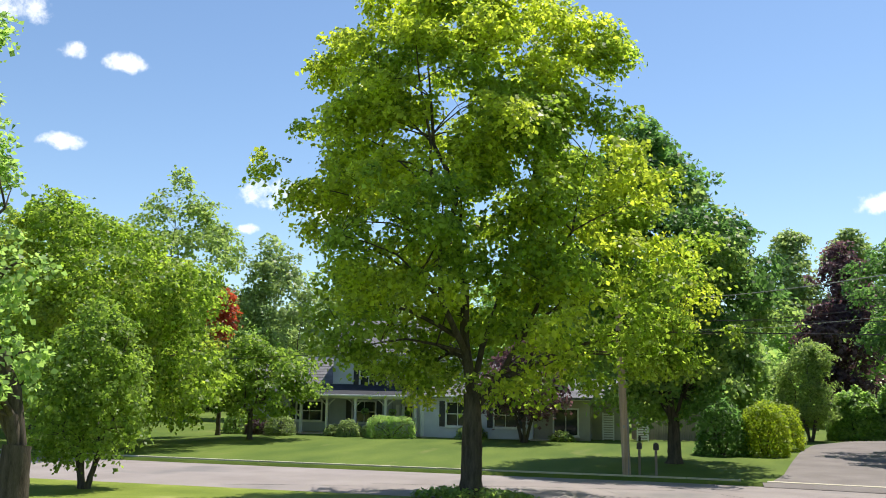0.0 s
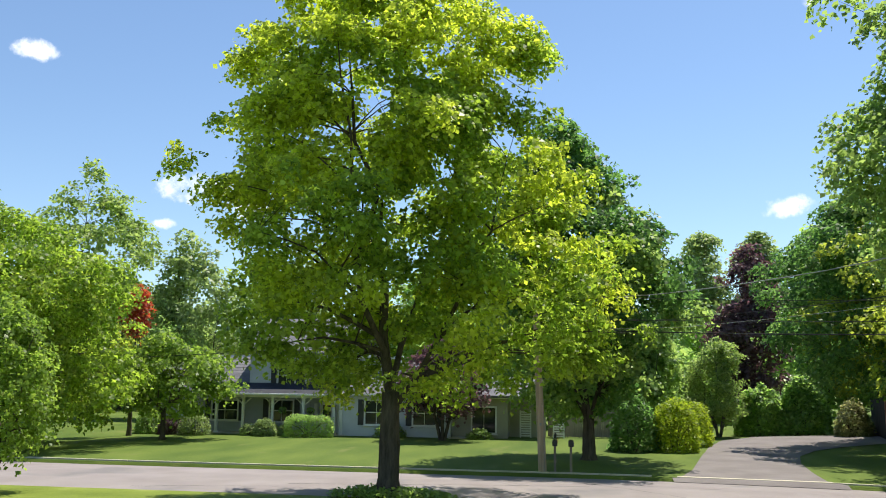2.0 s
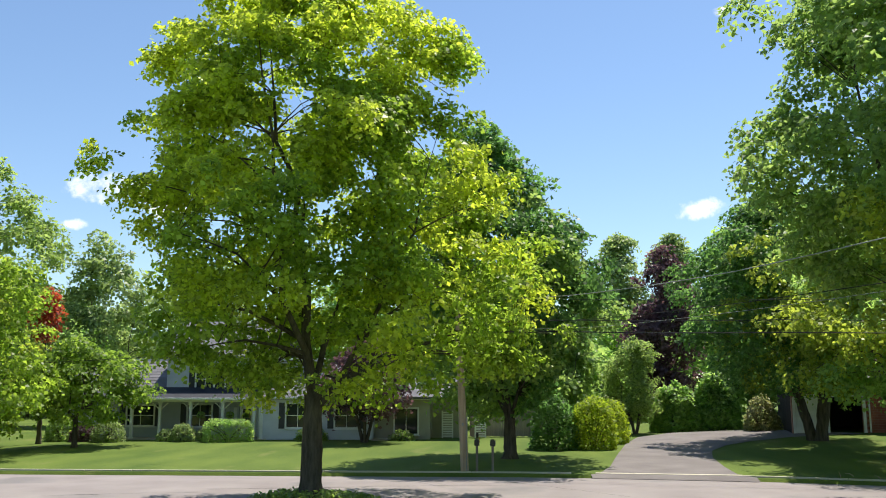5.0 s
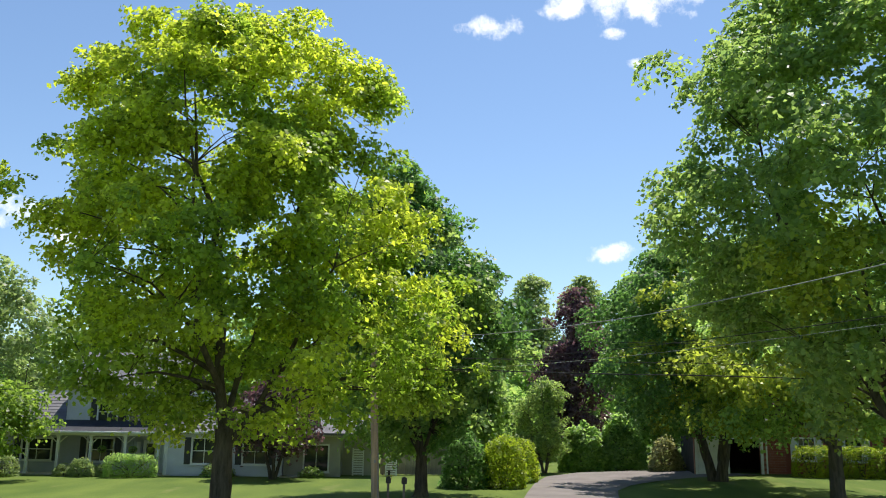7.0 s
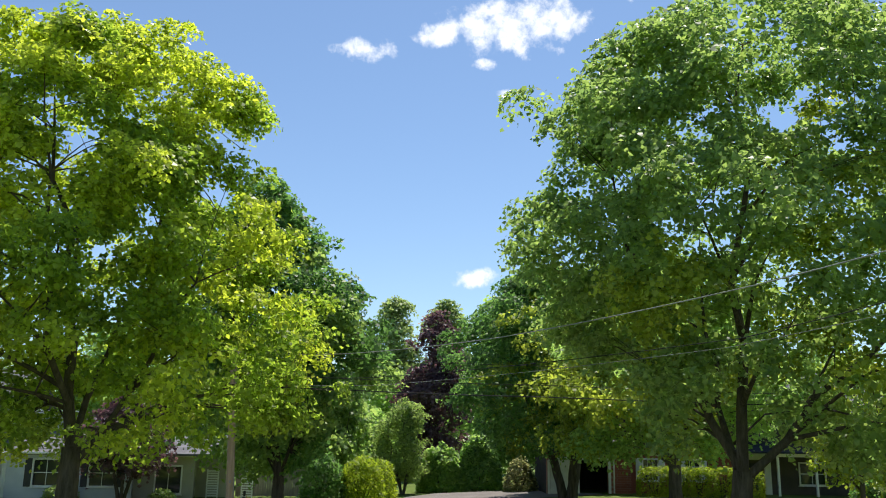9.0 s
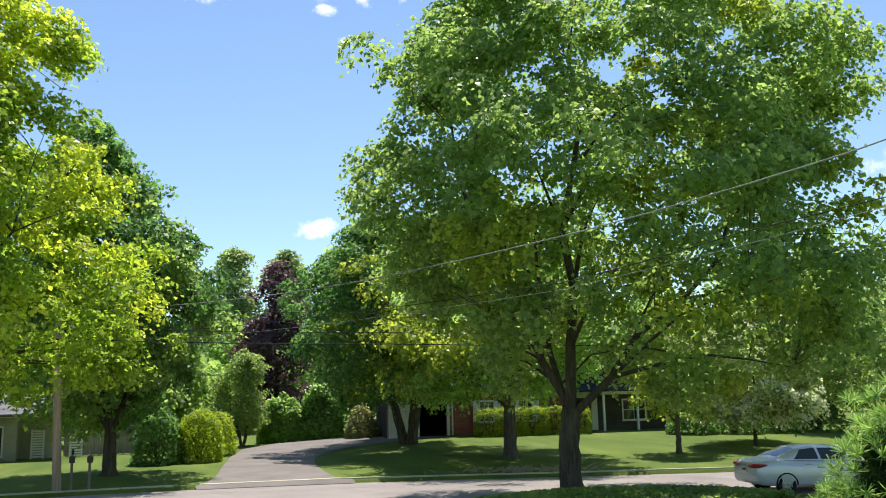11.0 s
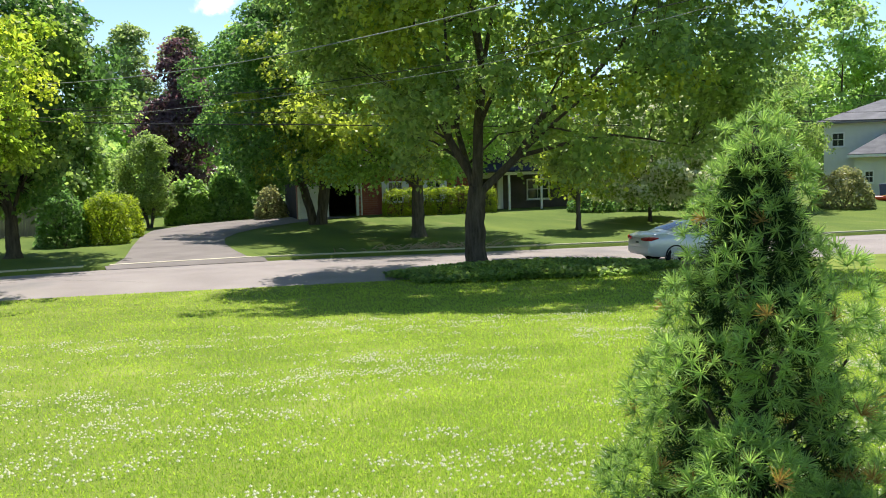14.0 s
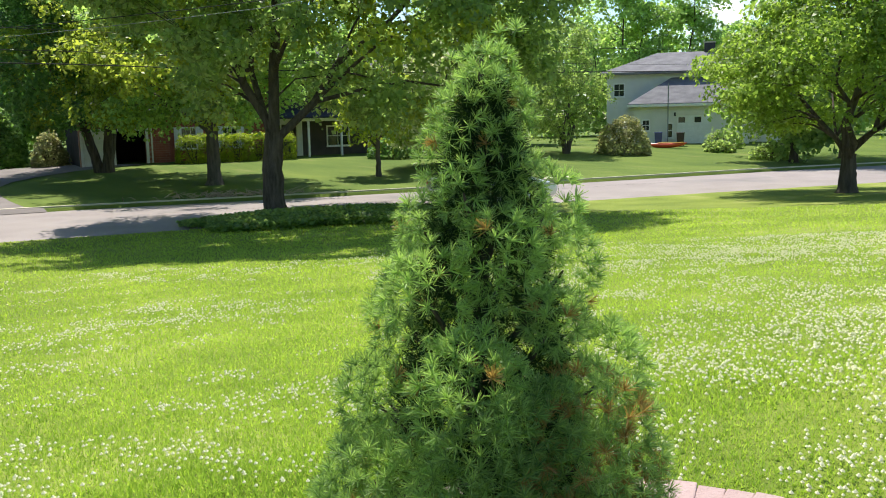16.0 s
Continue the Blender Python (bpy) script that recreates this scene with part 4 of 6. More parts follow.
def house_with_porch():
    h = thing("house", pose(0, 0, 0.30), "blue-grey sided house with a white columned porch", "house")
    B = 0.0
    # upper block over the porch
    up = [(-17.55, -16.45, 3.1, 4.45), (-15.65, -14.55, 3.1, 4.45)]
    low = [(-21.9, -20.2, 0.9, 2.1), (-18.0, -16.5, 0.85, 2.15), (-14.75, -13.75, 0.05, 2.1)]
    w = part("wall", wall_bm(-26, -12.9, B, 2.75, 56.3, .2, low), SIDING_SHADED, h, "grey-blue porch wall with porch shade in its colour")
    w2 = part("wall", wall_bm(-19.3, -12.9, 2.75, 5.3, 56.3, .2, up), SIDING, h)
    boards("siding_board", w2, -19.3, -12.9, 2.75, 5.3, 56.3, .15, SIDING, up)
    for x0, x1, z0, z1 in up:
        window(h, (x0 + x1) / 2, z0, x1 - x0, z1 - z0, 56.3)
    window(h, -21.05, .9, 1.7, 1.2, 56.3)
    window(h, -17.25, .85, 1.5, 1.3, 56.3)
    part("wall", box_bm(.2, 8, 5.3, -19.4, 60.4, 0), SIDING, h)
    part("wall", box_bm(.2, 8, 5.3, -12.8, 60.6, 0), SIDING, h)
    part("wall", box_bm(13.1, .2, 5.3, -19.45, 64.4, 0), SIDING, h)
    part("wall", box_bm(.2, 8, 2.75, -26, 60.4, 0), SIDING, h)
    r = gable_roof("roof", h, -19.5, -12.7, 56.3, 64.5, 5.3, 7.6, SHINGLE)
    r2 = gable_roof("roof", h, -26.2, -19.55, 56.3, 64.5, 2.75, 4.9, SHINGLE)
    shingle_rows(r2, -26.5, -19.3, 56.3, 2.75, 60.4, 4.9, SHINGLE)
    # front door with side lights
    d = part("door", box_bm(.92, .07, 2.05, -14.25, 56.36, .04, .01), WHITE, h, "white front door with a glazed upper half")
    part("pane", box_bm(.5, .02, .9, -14.25, 56.31, 1.0), PANE, d)
    part("wreath", box_bm(.34, .05, .34, -14.25, 56.28, 1.35, .12), LEAF_MID, d)
    for s in (-1, 1):
        part("side_light", box_bm(.22, .05, 1.9, -14.25 + s * .72, 56.28, .1), WHITE, h)
    # porch: floor, columns, beam, roof
    part("porch_floor", box_bm(11.6, 1.9, .16, -18.4, 55.35, 0), CONCRETE, h)
    for cx in (-22.6, -20.95, -19.2, -17.3, -15.3, -13.35):
        c = part("column", box_bm(.17, .17, 2.25, cx, 54.6, .14, .012), WHITE, h)
        part("capital", box_bm(.25, .25, .07, cx, 54.6, 2.3, .01), WHITE, c)
        part("plinth", box_bm(.24, .24, .10, cx, 54.6, .15, .01), WHITE, c)
        for s in (-1, 1):
            v, f = tube([Vector((cx + s * (.08 + .42 * math.sin(q)), 54.6, 2.30 - .36 * (1 - math.sin(q)) * math.cos(q) - .0)) for q in (0, .35, .7, 1.05, 1.4)], [.035] * 5, 5)
            raw("bracket", v, f, WHITE, c)
    part("beam", box_bm(10.2, .2, .24, -18.0, 54.6, 2.36, .01), WHITE, h)
    v = [(-23.2, 54.15, 2.52), (-12.6, 54.15, 2.52), (-12.95, 56.28, 3.15), (-22.6, 56.28, 3.15), (-23.2, 54.15, 2.62), (-12.6, 54.15, 2.62), (-12.95, 56.28, 3.27), (-22.6, 56.28, 3.27)]
    pr = raw("porch_roof", v, [(0, 3, 2, 1), (4, 5, 6, 7), (0, 1, 5, 4), (1, 2, 6, 5), (2, 3, 7, 6), (3, 0, 4, 7)], SHINGLE_DARK, h)
    part("gutter", box_bm(10.7, .12, .12, -17.9, 54.1, 2.5, .03), WHITE, pr)
    # side bay with the small window
    sb = [(-12.55, -12.05, 3.45, 4.3)]
    w3 = part("wall", wall_bm(-12.68, -9.6, 2.6, 4.9, 57.0, .2, sb), SIDING, h)
    boards("siding_board", w3, -12.68, -9.6, 2.6, 4.9, 57.0, .15, SIDING, sb)
    window(h, -12.3, 3.45, .5, .85, 57.0, False)
    part("cornice", box_bm(3.4, .3, .2, -11.15, 56.95, 4.9, .03), WHITE, h)
    part("corner_board", box_bm(.16, .12, 2.6, -12.8, 56.2, 2.75), WHITE, h)
    # single-storey wing
    wh = [(-11.35, -10.0, .85, 2.25), (-8.35, -7.0, .85, 2.25)]
    w4 = part("wall", wall_bm(-12.9, -6.0, B, 2.7, 54.6, .2, wh), SIDING, h)
    boards("siding_board", w4, -12.8, -6.0, 0.2, 2.7, 54.6, .15, SIDING, wh)
    for x0, x1, z0, z1 in wh:
        window(h, (x0 + x1) / 2, z0, x1 - x0, z1 - z0, 54.6)
    part("corner_board", box_bm(.14, .08, 2.7, -12.87, 54.56, 0), WHITE, h)
    part("wall", box_bm(.2, 8, 2.7, -6.1, 58.6, 0), SIDING, h)
    r3 = gable_roof("roof", h, -12.9, -6.0, 54.6, 62.4, 2.7, 4.6, SHINGLE)
    shingle_rows(r3, -13.2, -5.7, 54.6, 2.7, 58.5, 4.6, SHINGLE)
    part("gutter", box_bm(7.4, .12, .12, -9.4, 54.2, 2.56, .03), WHITE, h)
    part("downpipe", box_bm(.08, .08, 2.5, -12.98, 54.5, .05, .02), WHITE, h)
    # garden room
    gh = [(-4.75, -3.35, .45, 1.95)]
    part("wall", wall_bm(-5.99, -2.6, B, 2.65, 55.0, .2, gh), BEIGE, h, "olive-beige garden room wall")
    part("wall", box_bm(.2, 5, 2.65, -2.7, 57.7, 0), BEIGE, h)
    part("wall", wall_bm(-2.55, -.3, B, 2.5, 56.6, .2), BEIGE, h)
    window(h, -4.05, .45, 1.4, 1.5, 55.0, False, (2, 1))
    gable_roof("roof", h, -6.0, -.3, 55.0, 62.0, 2.65, 3.7, SHINGLE)
    part("cornice", box_bm(3.4, .1, .16, -4.3, 54.93, 2.5, .02), WHITE, h)
    part("step", box_bm(1.6, .8, .18, -5.3, 54.4, 0), CONCRETE, h)
    # white louvred panels beside the room
    for cx, cy in ((-1.55, 56.2), (.5, 56.3)):
        t = part("trellis", join_bm(box_bm(.08, .08, 1.7, cx - .32, cy, .1), box_bm(.08, .08, 1.7, cx + .32, cy, .1)), WHITE, h)
        for k in range(11):
            part("slat", box_bm(.58, .03, .085, cx, cy, .2 + k * .145), WHITE, t)


house_with_porch()


def garden_fence():
    f = thing("fence", pose(2.6, 57.4, gz(2.6, 57.4)), "weathered grey board fence beside the house", "fence")
    for k in range(38):
        part("fence_board", box_bm(.135, .022, 1.75, -2.7 + k * .145, 0, .05, .004), FENCEWOOD, f) if k == 0 else None
    first = f.children[0]
    for k in range(1, 38):
        o = new("fence_board", first.data)
        o.parent = f
        o.location = (k * .145, 0, -.04 * ((k * 7) % 3) / 3)
    for k in range(4):
        part("post", box_bm(.1, .1, 1.7, -2.6 + k * 1.8, .09, 0), FENCEWOOD, f)
    for zz in (.4, 1.4):
        part("rail", box_bm(5.5, .04, .09, 0, .045, zz), FENCEWOOD, f)


garden_fence()


def brick_house():
    """Red brick house with an attached garage; local x runs along the street front."""
    x0, y0, turn = 18.65, 54.2, -12.0
    base = 0.85
    m = pose(x0, y0, base, 0, 0, turn)
    h = thing("brick_house", m, "red brick house with white trim and attached garage", "house")
    hole = [(2.45, 4.25, -.3, 2.12), (.6, 2.15, -.3, 2.12)]
    g_w = part("wall", wall_bm(.35, 5.75, -.3, 3.1, 0, .22, hole), MORTAR, h)
    # brick courses on the street front
    blen, bh = .41, .145
    proto = {}
    for row in range(24):
        z = -.3 + row * bh
        x = .35 - (blen / 2 if row % 2 else 0)
        while x < 5.75:
            a, b = max(x, .35), min(x + blen - .02, 5.75)
            if b - a > .06 and not any(hh[0] - .2 < (a + b) / 2 < hh[1] + .2 and z < hh[3] + .1 for hh in hole):
                key = round(b - a, 2)
                if key not in proto:
                    ob = part("brick", box_bm(b - a, .03, bh - .018, 0, -.016, 0, .004), BRICK, g_w)
                    proto[key] = ob.data
                else:
                    ob = new("brick", proto[key])
                    ob.parent = g_w
                ob.location = ((a + b) / 2, 0, z)
            x += blen
    # garage: closed and open doors, room behind coloured near black for its shade
    for bx in ((.22, .12, 2.2, 2.32, -.04, -.1), (.16, .12, 2.2, 4.35, -.04, -.1), (3.95, .12, .16, 2.46, -.04, 2.12), (.16, .12, 2.3, .5, -.04, -.2)):
        part("door_frame", box_bm(*bx), WHITE, h)
    gd = part("garage_door", box_bm(1.55, .06, 2.35, 1.375, .08, -.25), WHITE, h, "closed white panelled garage door")
    for r in range(4):
        for c in range(4):
            part("panel", box_bm(.32, .03, .42, .82 + c * .375, .045, -.15 + r * .56, .012), WHITE, gd)
    part("garage_floor", box_bm(5.1, 6, .1, 3.05, 3.2, -.3), CONCRETE, h)
    for bx in ((.2, 6.0, 3.4, .45, 3.3, -.3), (.2, 6.2, 3.4, 5.7, 3.3, -.3), (5.0, .2, 3.4, 3.08, 6.3, -.3)):
        part("wall", box_bm(*bx), RECESS_SHADE, h, "garage inside wall coloured dark for the room's shade")
    part("garage_ceiling", box_bm(5.2, 6.2, .1, 3.1, 3.2, 2.9), RECESS_SHADE, h)
    part("downpipe", box_bm(.09, .09, 2.3, 4.62, -.1, .1, .02), WHITE, h)
    part("shelf", box_bm(.5, 3.0, 1.6, 5.2, 4.0, -.2, .02), RECESS_SHADE, h)
    r = gable_roof("roof", h, .4, 5.9, 0, 7, 3.1, 5.0, SHINGLE)
    # main front, white trim, windows with shutters
    wins = [(6.6, 7.5, .95, 2.2), (9.3, 10.2, .95, 2.2)]
    dr = [(13.6, 14.6, 0, 2.1)]
    wins2 = [(17.0, 18.6, .8, 2.1), (20.2, 21.8, .8, 2.1)]
    part("wall", wall_bm(5.75, 12.4, -.3, 5.4, .4, .22, wins), BRICK, h)
    part("wall", wall_bm(12.4, 23.5, -.3, 5.4, 1.2, .22, dr + wins2), HOUSE_SHADED, h, "house front coloured dark brown for porch shade")
    for a, b, c, d in wins:
        window(h, (a + b) / 2, c, b - a, d - c, .4, False, (3, 3))
        for s in (-1, 1):
            part("shutter", box_bm(.38, .05, d - c + .2, (a + b) / 2 + s * ((b - a) / 2 + .3), .34, c - .1, .01), WHITE, h, "white painted shutter")
    for a, b, c, d in wins2:
        window(h, (a + b) / 2, c, b - a, d - c, 1.2, False, (2, 2))
    dd = part("door", box_bm(.95, .07, 2.05, 14.1, 1.26, .02, .01), SHUTTER, h, "black front door in a white surround")
    part("door_knob", box_bm(.06, .08, .06, 14.45, 1.2, 1.0, .02), RIM, dd)
    for bx in ((.4, .2, 2.4, 13.35, 1.1, -.1), (.4, .2, 2.4, 14.85, 1.1, -.1), (1.9, .24, .4, 14.1, 1.1, 2.3)):
        part("door_surround", box_bm(*bx), WHITE, h)
    part("porch_step", box_bm(3.0, 1.2, .2, 14.1, .5, -.15, .02), CONCRETE, h)
    part("wall", box_bm(17.7, .2, 5.7, 14.6, 9, -.3), HOUSE_SHADED, h)
    part("wall", box_bm(.2, 7.8, 5.7, 23.4, 5.1, -.3), SIDING, h)
    part("wall", box_bm(.2, 8.4, 5.7, 5.85, 4.75, -.3), BRICK, h)
    part("beam", box_bm(9, .18, .25, 18.5, -.6, 2.5, .01), WHITE, h)
    for k in range(4):
        part("porch_post", box_bm(.14, .14, 2.7, 14.9 + k * 2.4, -.6, -.2, .01), WHITE, h)
    v = [(12.2, -1.0, 2.7), (23.4, -1.0, 2.7), (23.4, 1.18, 3.3), (12.2, 1.18, 3.3), (12.2, -1.0, 2.8), (23.4, -1.0, 2.8), (23.4, 1.18, 3.42), (12.2, 1.18, 3.42)]
    raw("porch_roof", v, [(0, 3, 2, 1), (4, 5, 6, 7), (0, 1, 5, 4), (1, 2, 6, 5), (2, 3, 7, 6), (3, 0, 4, 7)], SHINGLE_DARK, h)
    gable_roof("roof", h, 5.7, 23.5, .4, 9.1, 5.4, 8.2, SHINGLE)


brick_house()


def far_house():
    """Pale two-storey house with a grey hip roof and a lower garage wing."""
    h = thing("far_house", pose(61.8, 41.5, gz(61.8, 41.5) - .1, 0, 0, -56), "pale two-storey house with a grey hip roof", "house")
    up = [(-4.35, -3.55, 4.1, 5.1)]
    part("wall", wall_bm(-5.0, 9.5, 0, 6.0, 3.0, .2, up), CREAM, h)
    for bx in ((.2, 8, 6, -4.9, 7.2, 0), (.2, 8, 6, 9.4, 7.2, 0), (14.5, .2, 6, 2.25, 11.3, 0)):
        part("wall", box_bm(*bx), CREAM, h)
    window(h, -3.95, 4.1, .8, 1.0, 3.0, False)
    hip_roof("roof", h, -5.0, 9.5, 3.0, 11.3, 6.0, 7.9, SHINGLE, .6)
    ch = part("chimney", box_bm(.9, .6, 1.2, 3.6, 7.2, 7.4, .02), SHUTTER, h)
    part("cap", box_bm(1.0, .7, .1, 3.6, 7.2, 8.6), CONCRETE, ch)
    gar = [(.9, 3.5, .0, 2.35), (-1.85, -1.35, 1.2, 2.0), (.15, .5, .6, 1.7)]
    part("wall", wall_bm(-2.6, 6.5, 0, 3.3, 0, .2, gar), CREAM, h)
    for bx in ((.2, 2.7, 3.3, -2.5, 1.6, 0), (.2, 2.7, 3.3, 6.4, 1.6, 0)):
        part("wall", box_bm(*bx), CREAM, h)
    gd = part("garage_door", box_bm(2.6, .06, 2.35, 2.2, .08, 0), WHITE, h, "white sectional garage door with small lights")
    for r_ in range(4):
        for c in range(4):
            part("panel", box_bm(.52, .03, .45, 1.25 + c * .63, .045, .06 + r_ * .57, .01), WHITE if r_ < 3 or c % 2 else PANE, gd)
    window(h, -1.6, 1.2, .5, .8, 0, False)
    window(h, .33, .6, .35, 1.1, 0, False, (1, 2))
    r = hip_roof("roof", h, -2.6, 6.5, 0, 6.2, 3.3, 5.6, SHINGLE, .5)
    part("eave_board", box_bm(10.1, .06, .2, 1.95, -.5, 3.1), WHITE, h)
    v, f = tube([Vector((0.15, -.55, 0)), Vector((.15, -.55, 4.9)), Vector((.15, -.55, 5.0))], [.05, .05, .03], 8)
    raw("vent_pipe", v, f, CABLE_GREY, h)
    part("wall_lamp", box_bm(.16, .16, .3, .7, -.1, 2.3, .04), SHUTTER, h)
    return h


far_house()


# ---- shrubs and hedges ----
shrub("box_shrub", "clipped round silvery shrub by the porch", -21.6, 52.9, 2.1, 1.9, 1.4, LEAF_DULL, 3000, .09, 61)
shrub("box_shrub", "clipped reddish shrub by the porch", -23.3, 53.2, 1.6, 1.5, 1.25, LEAF_PURPLE, 2200, .1, 62)
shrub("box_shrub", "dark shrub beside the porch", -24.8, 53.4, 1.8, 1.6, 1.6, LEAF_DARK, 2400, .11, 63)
shrub("box_shrub", "small clipped shrub by the porch column", -18.35, 53.4, 1.2, 1.1, .75, LEAF_DULL, 1700, .08, 64)
shrub("box_shrub", "clipped round silvery shrub by the porch", -17.25, 53.2, 1.7, 1.5, 1.1, LEAF_DULL, 2600, .09, 65)
shrub("box_shrub", "low shrub by the porch", -16.1, 53.5, 1.1, 1.0, .8, LEAF_DULL, 1500, .08, 66)
shrub("box_shrub", "broad clipped green shrub at the porch steps", -14.5, 53.1, 2.9, 1.6, 1.35, LEAF_MID, 5000, .085, 67, .45)
shrub("flower_shrub", "pale flowering shrub under the window", -9.6, 53.6, 2.0, 1.2, .95, LEAF_LIGHT, 1500, .1, 68)
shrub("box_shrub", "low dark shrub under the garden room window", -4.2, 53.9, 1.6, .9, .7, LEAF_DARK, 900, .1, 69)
shrub("hedge_shrub", "bright clipped lime-green shrub by the driveway", 6.5, 48.6, 2.5, 2.4, 2.5, LEAF_HEDGE, 5200, .12, 70, .2)
shrub("hedge_shrub", "bright clipped lime-green shrub by the driveway", 7.6, 52.5, 2.8, 2.6, 2.6, LEAF_HEDGE, 4200, .12, 71, .2)
shrub("dark_shrub", "dense dark shrub beside the lime-green one", 4.4, 48.2, 2.7, 2.6, 2.9, LEAF_DEEP, 4600, .14, 72)
shrub("dark_shrub", "dark shrub along the driveway", 8.7, 60.8, 3.6, 2.6, 2.2, LEAF_MID, 6000, .16, 73)
shrub("dark_shrub", "dark shrub along the driveway", 13.9, 61.8, 3.4, 2.8, 3.4, LEAF_MID, 7200, .2, 74)
shrub("dark_shrub", "dark shrub along the driveway", 16.6, 61.6, 3.2, 2.8, 3.9, LEAF_MID, 7600, .2, 75)
shrub("rhododendron", "pink and yellow flowering shrub beside the garage", 18.4, 57.8, 2.3, 1.9, 2.2, LEAF_PINKISH, 3000, .14, 76)
for k in range(5):
    shrub("hedge", "long clipped yellow-green hedge before the brick house", 24.9 + k * 1.38, 51.1 - k * .3, 2.1, 1.4, 1.8, LEAF_HEDGE, 3400, .085, 80 + k, .55, "hedge before the brick house")
for k, (sx, sy, w_, h_) in enumerate(((36.0, 45.2, 3.0, 1.5), (38.6, 44.2, 3.4, 1.9), (41.2, 43.2, 3.0, 1.7), (43.8, 42.6, 3.4, 2.2))):
    shrub("foundation_shrub", "dark shrub against the shaded house front", sx, sy, w_, 1.8, h_, LEAF_DEEP, 1700, .16, 90 + k)
shrub("flower_shrub", "pale pink flowering shrub on the far lawn", 50.5, 37.3, 3.8, 3.0, 2.7, LEAF_PINKISH, 4200, .16, 95)
shrub("flower_shrub", "low light green shrub under the trees", 57.0, 33.6, 2.2, 1.8, .9, LEAF_LIGHT, 1700, .15, 96)
shrub("flower_shrub", "low light green shrub under the trees", 53.5, 28.0, 2.6, 2.0, 1.2, LEAF_LIGHT, 1500, .15, 97)
shrub("flower_shrub", "low shrub beside the far lawn", 60.5, 35.5, 3.0, 2.0, 1.5, LEAF_LIGHT, 1500, .15, 98)


def ivy_bed(x, y, rx, ry, name, label, seed, n):
    rs = np.random.RandomState(seed)
    a = rs.uniform(0, 6.283, n)
    r = np.sqrt(rs.uniform(0, 1, n)) * (1 + .12 * np.sin(a * 5 + seed))
    d = Vector((.93, -.36, 0))
    px = x + d.x * np.cos(a) * r * rx - d.y * np.sin(a) * r * ry
    py = y + d.y * np.cos(a) * r * rx + d.x * np.sin(a) * r * ry
    h = rs.uniform(.06, .38, n) * np.clip(1.6 - r, .3, 1)
    pos = np.stack([px, py, ground_z(px, np.minimum(py, near_edge(px) - .02)) + h], 1)
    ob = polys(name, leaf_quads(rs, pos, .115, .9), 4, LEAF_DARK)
    tagged(ob, label, "ivy", "", "stuff")


ivy_bed(15.9, 22.8, 4.6, 2.2, "ivy_bed", "dark green ivy bed round the big trunk", 7, 17000)
ivy_bed(-4.6, 27.6, 2.2, .9, "ivy_patch", "ivy at the foot of the roadside maple", 9, 2200)


# ---- the young pine by the path ----
def needle_tufts(rs, tips, dirs, length, count):
    """Star-shaped tufts of thin needles round shoot tips."""
    n = len(tips)
    idx = np.repeat(np.arange(n), count)
    m = len(idx)
    spread = rs.normal(size=(m, 3))
    spread /= np.linalg.norm(spread, axis=1, keepdims=True)
    d = dirs[idx] * 0.7 + spread * 0.85
    d /= np.linalg.norm(d, axis=1, keepdims=True)
    start = tips[idx] - dirs[idx] * (rs.uniform(0, 1, (m, 1)) * length * .22)
    ln = length * rs.uniform(.75, 1.15, (m, 1)) * (1.12 - .22 * tips[idx][:, 2:3])
    side = np.cross(d, rs.normal(size=(m, 3)))
    side /= np.linalg.norm(side, axis=1, keepdims=True)
    co = np.empty((m, 4, 3))
    co[:, 0] = start - side * .0007
    co[:, 1] = start + side * .0007
    co[:, 2] = start + d * ln + side * .0004
    co[:, 3] = start + d * ln - side * .0007
    return co.reshape(-1, 3)


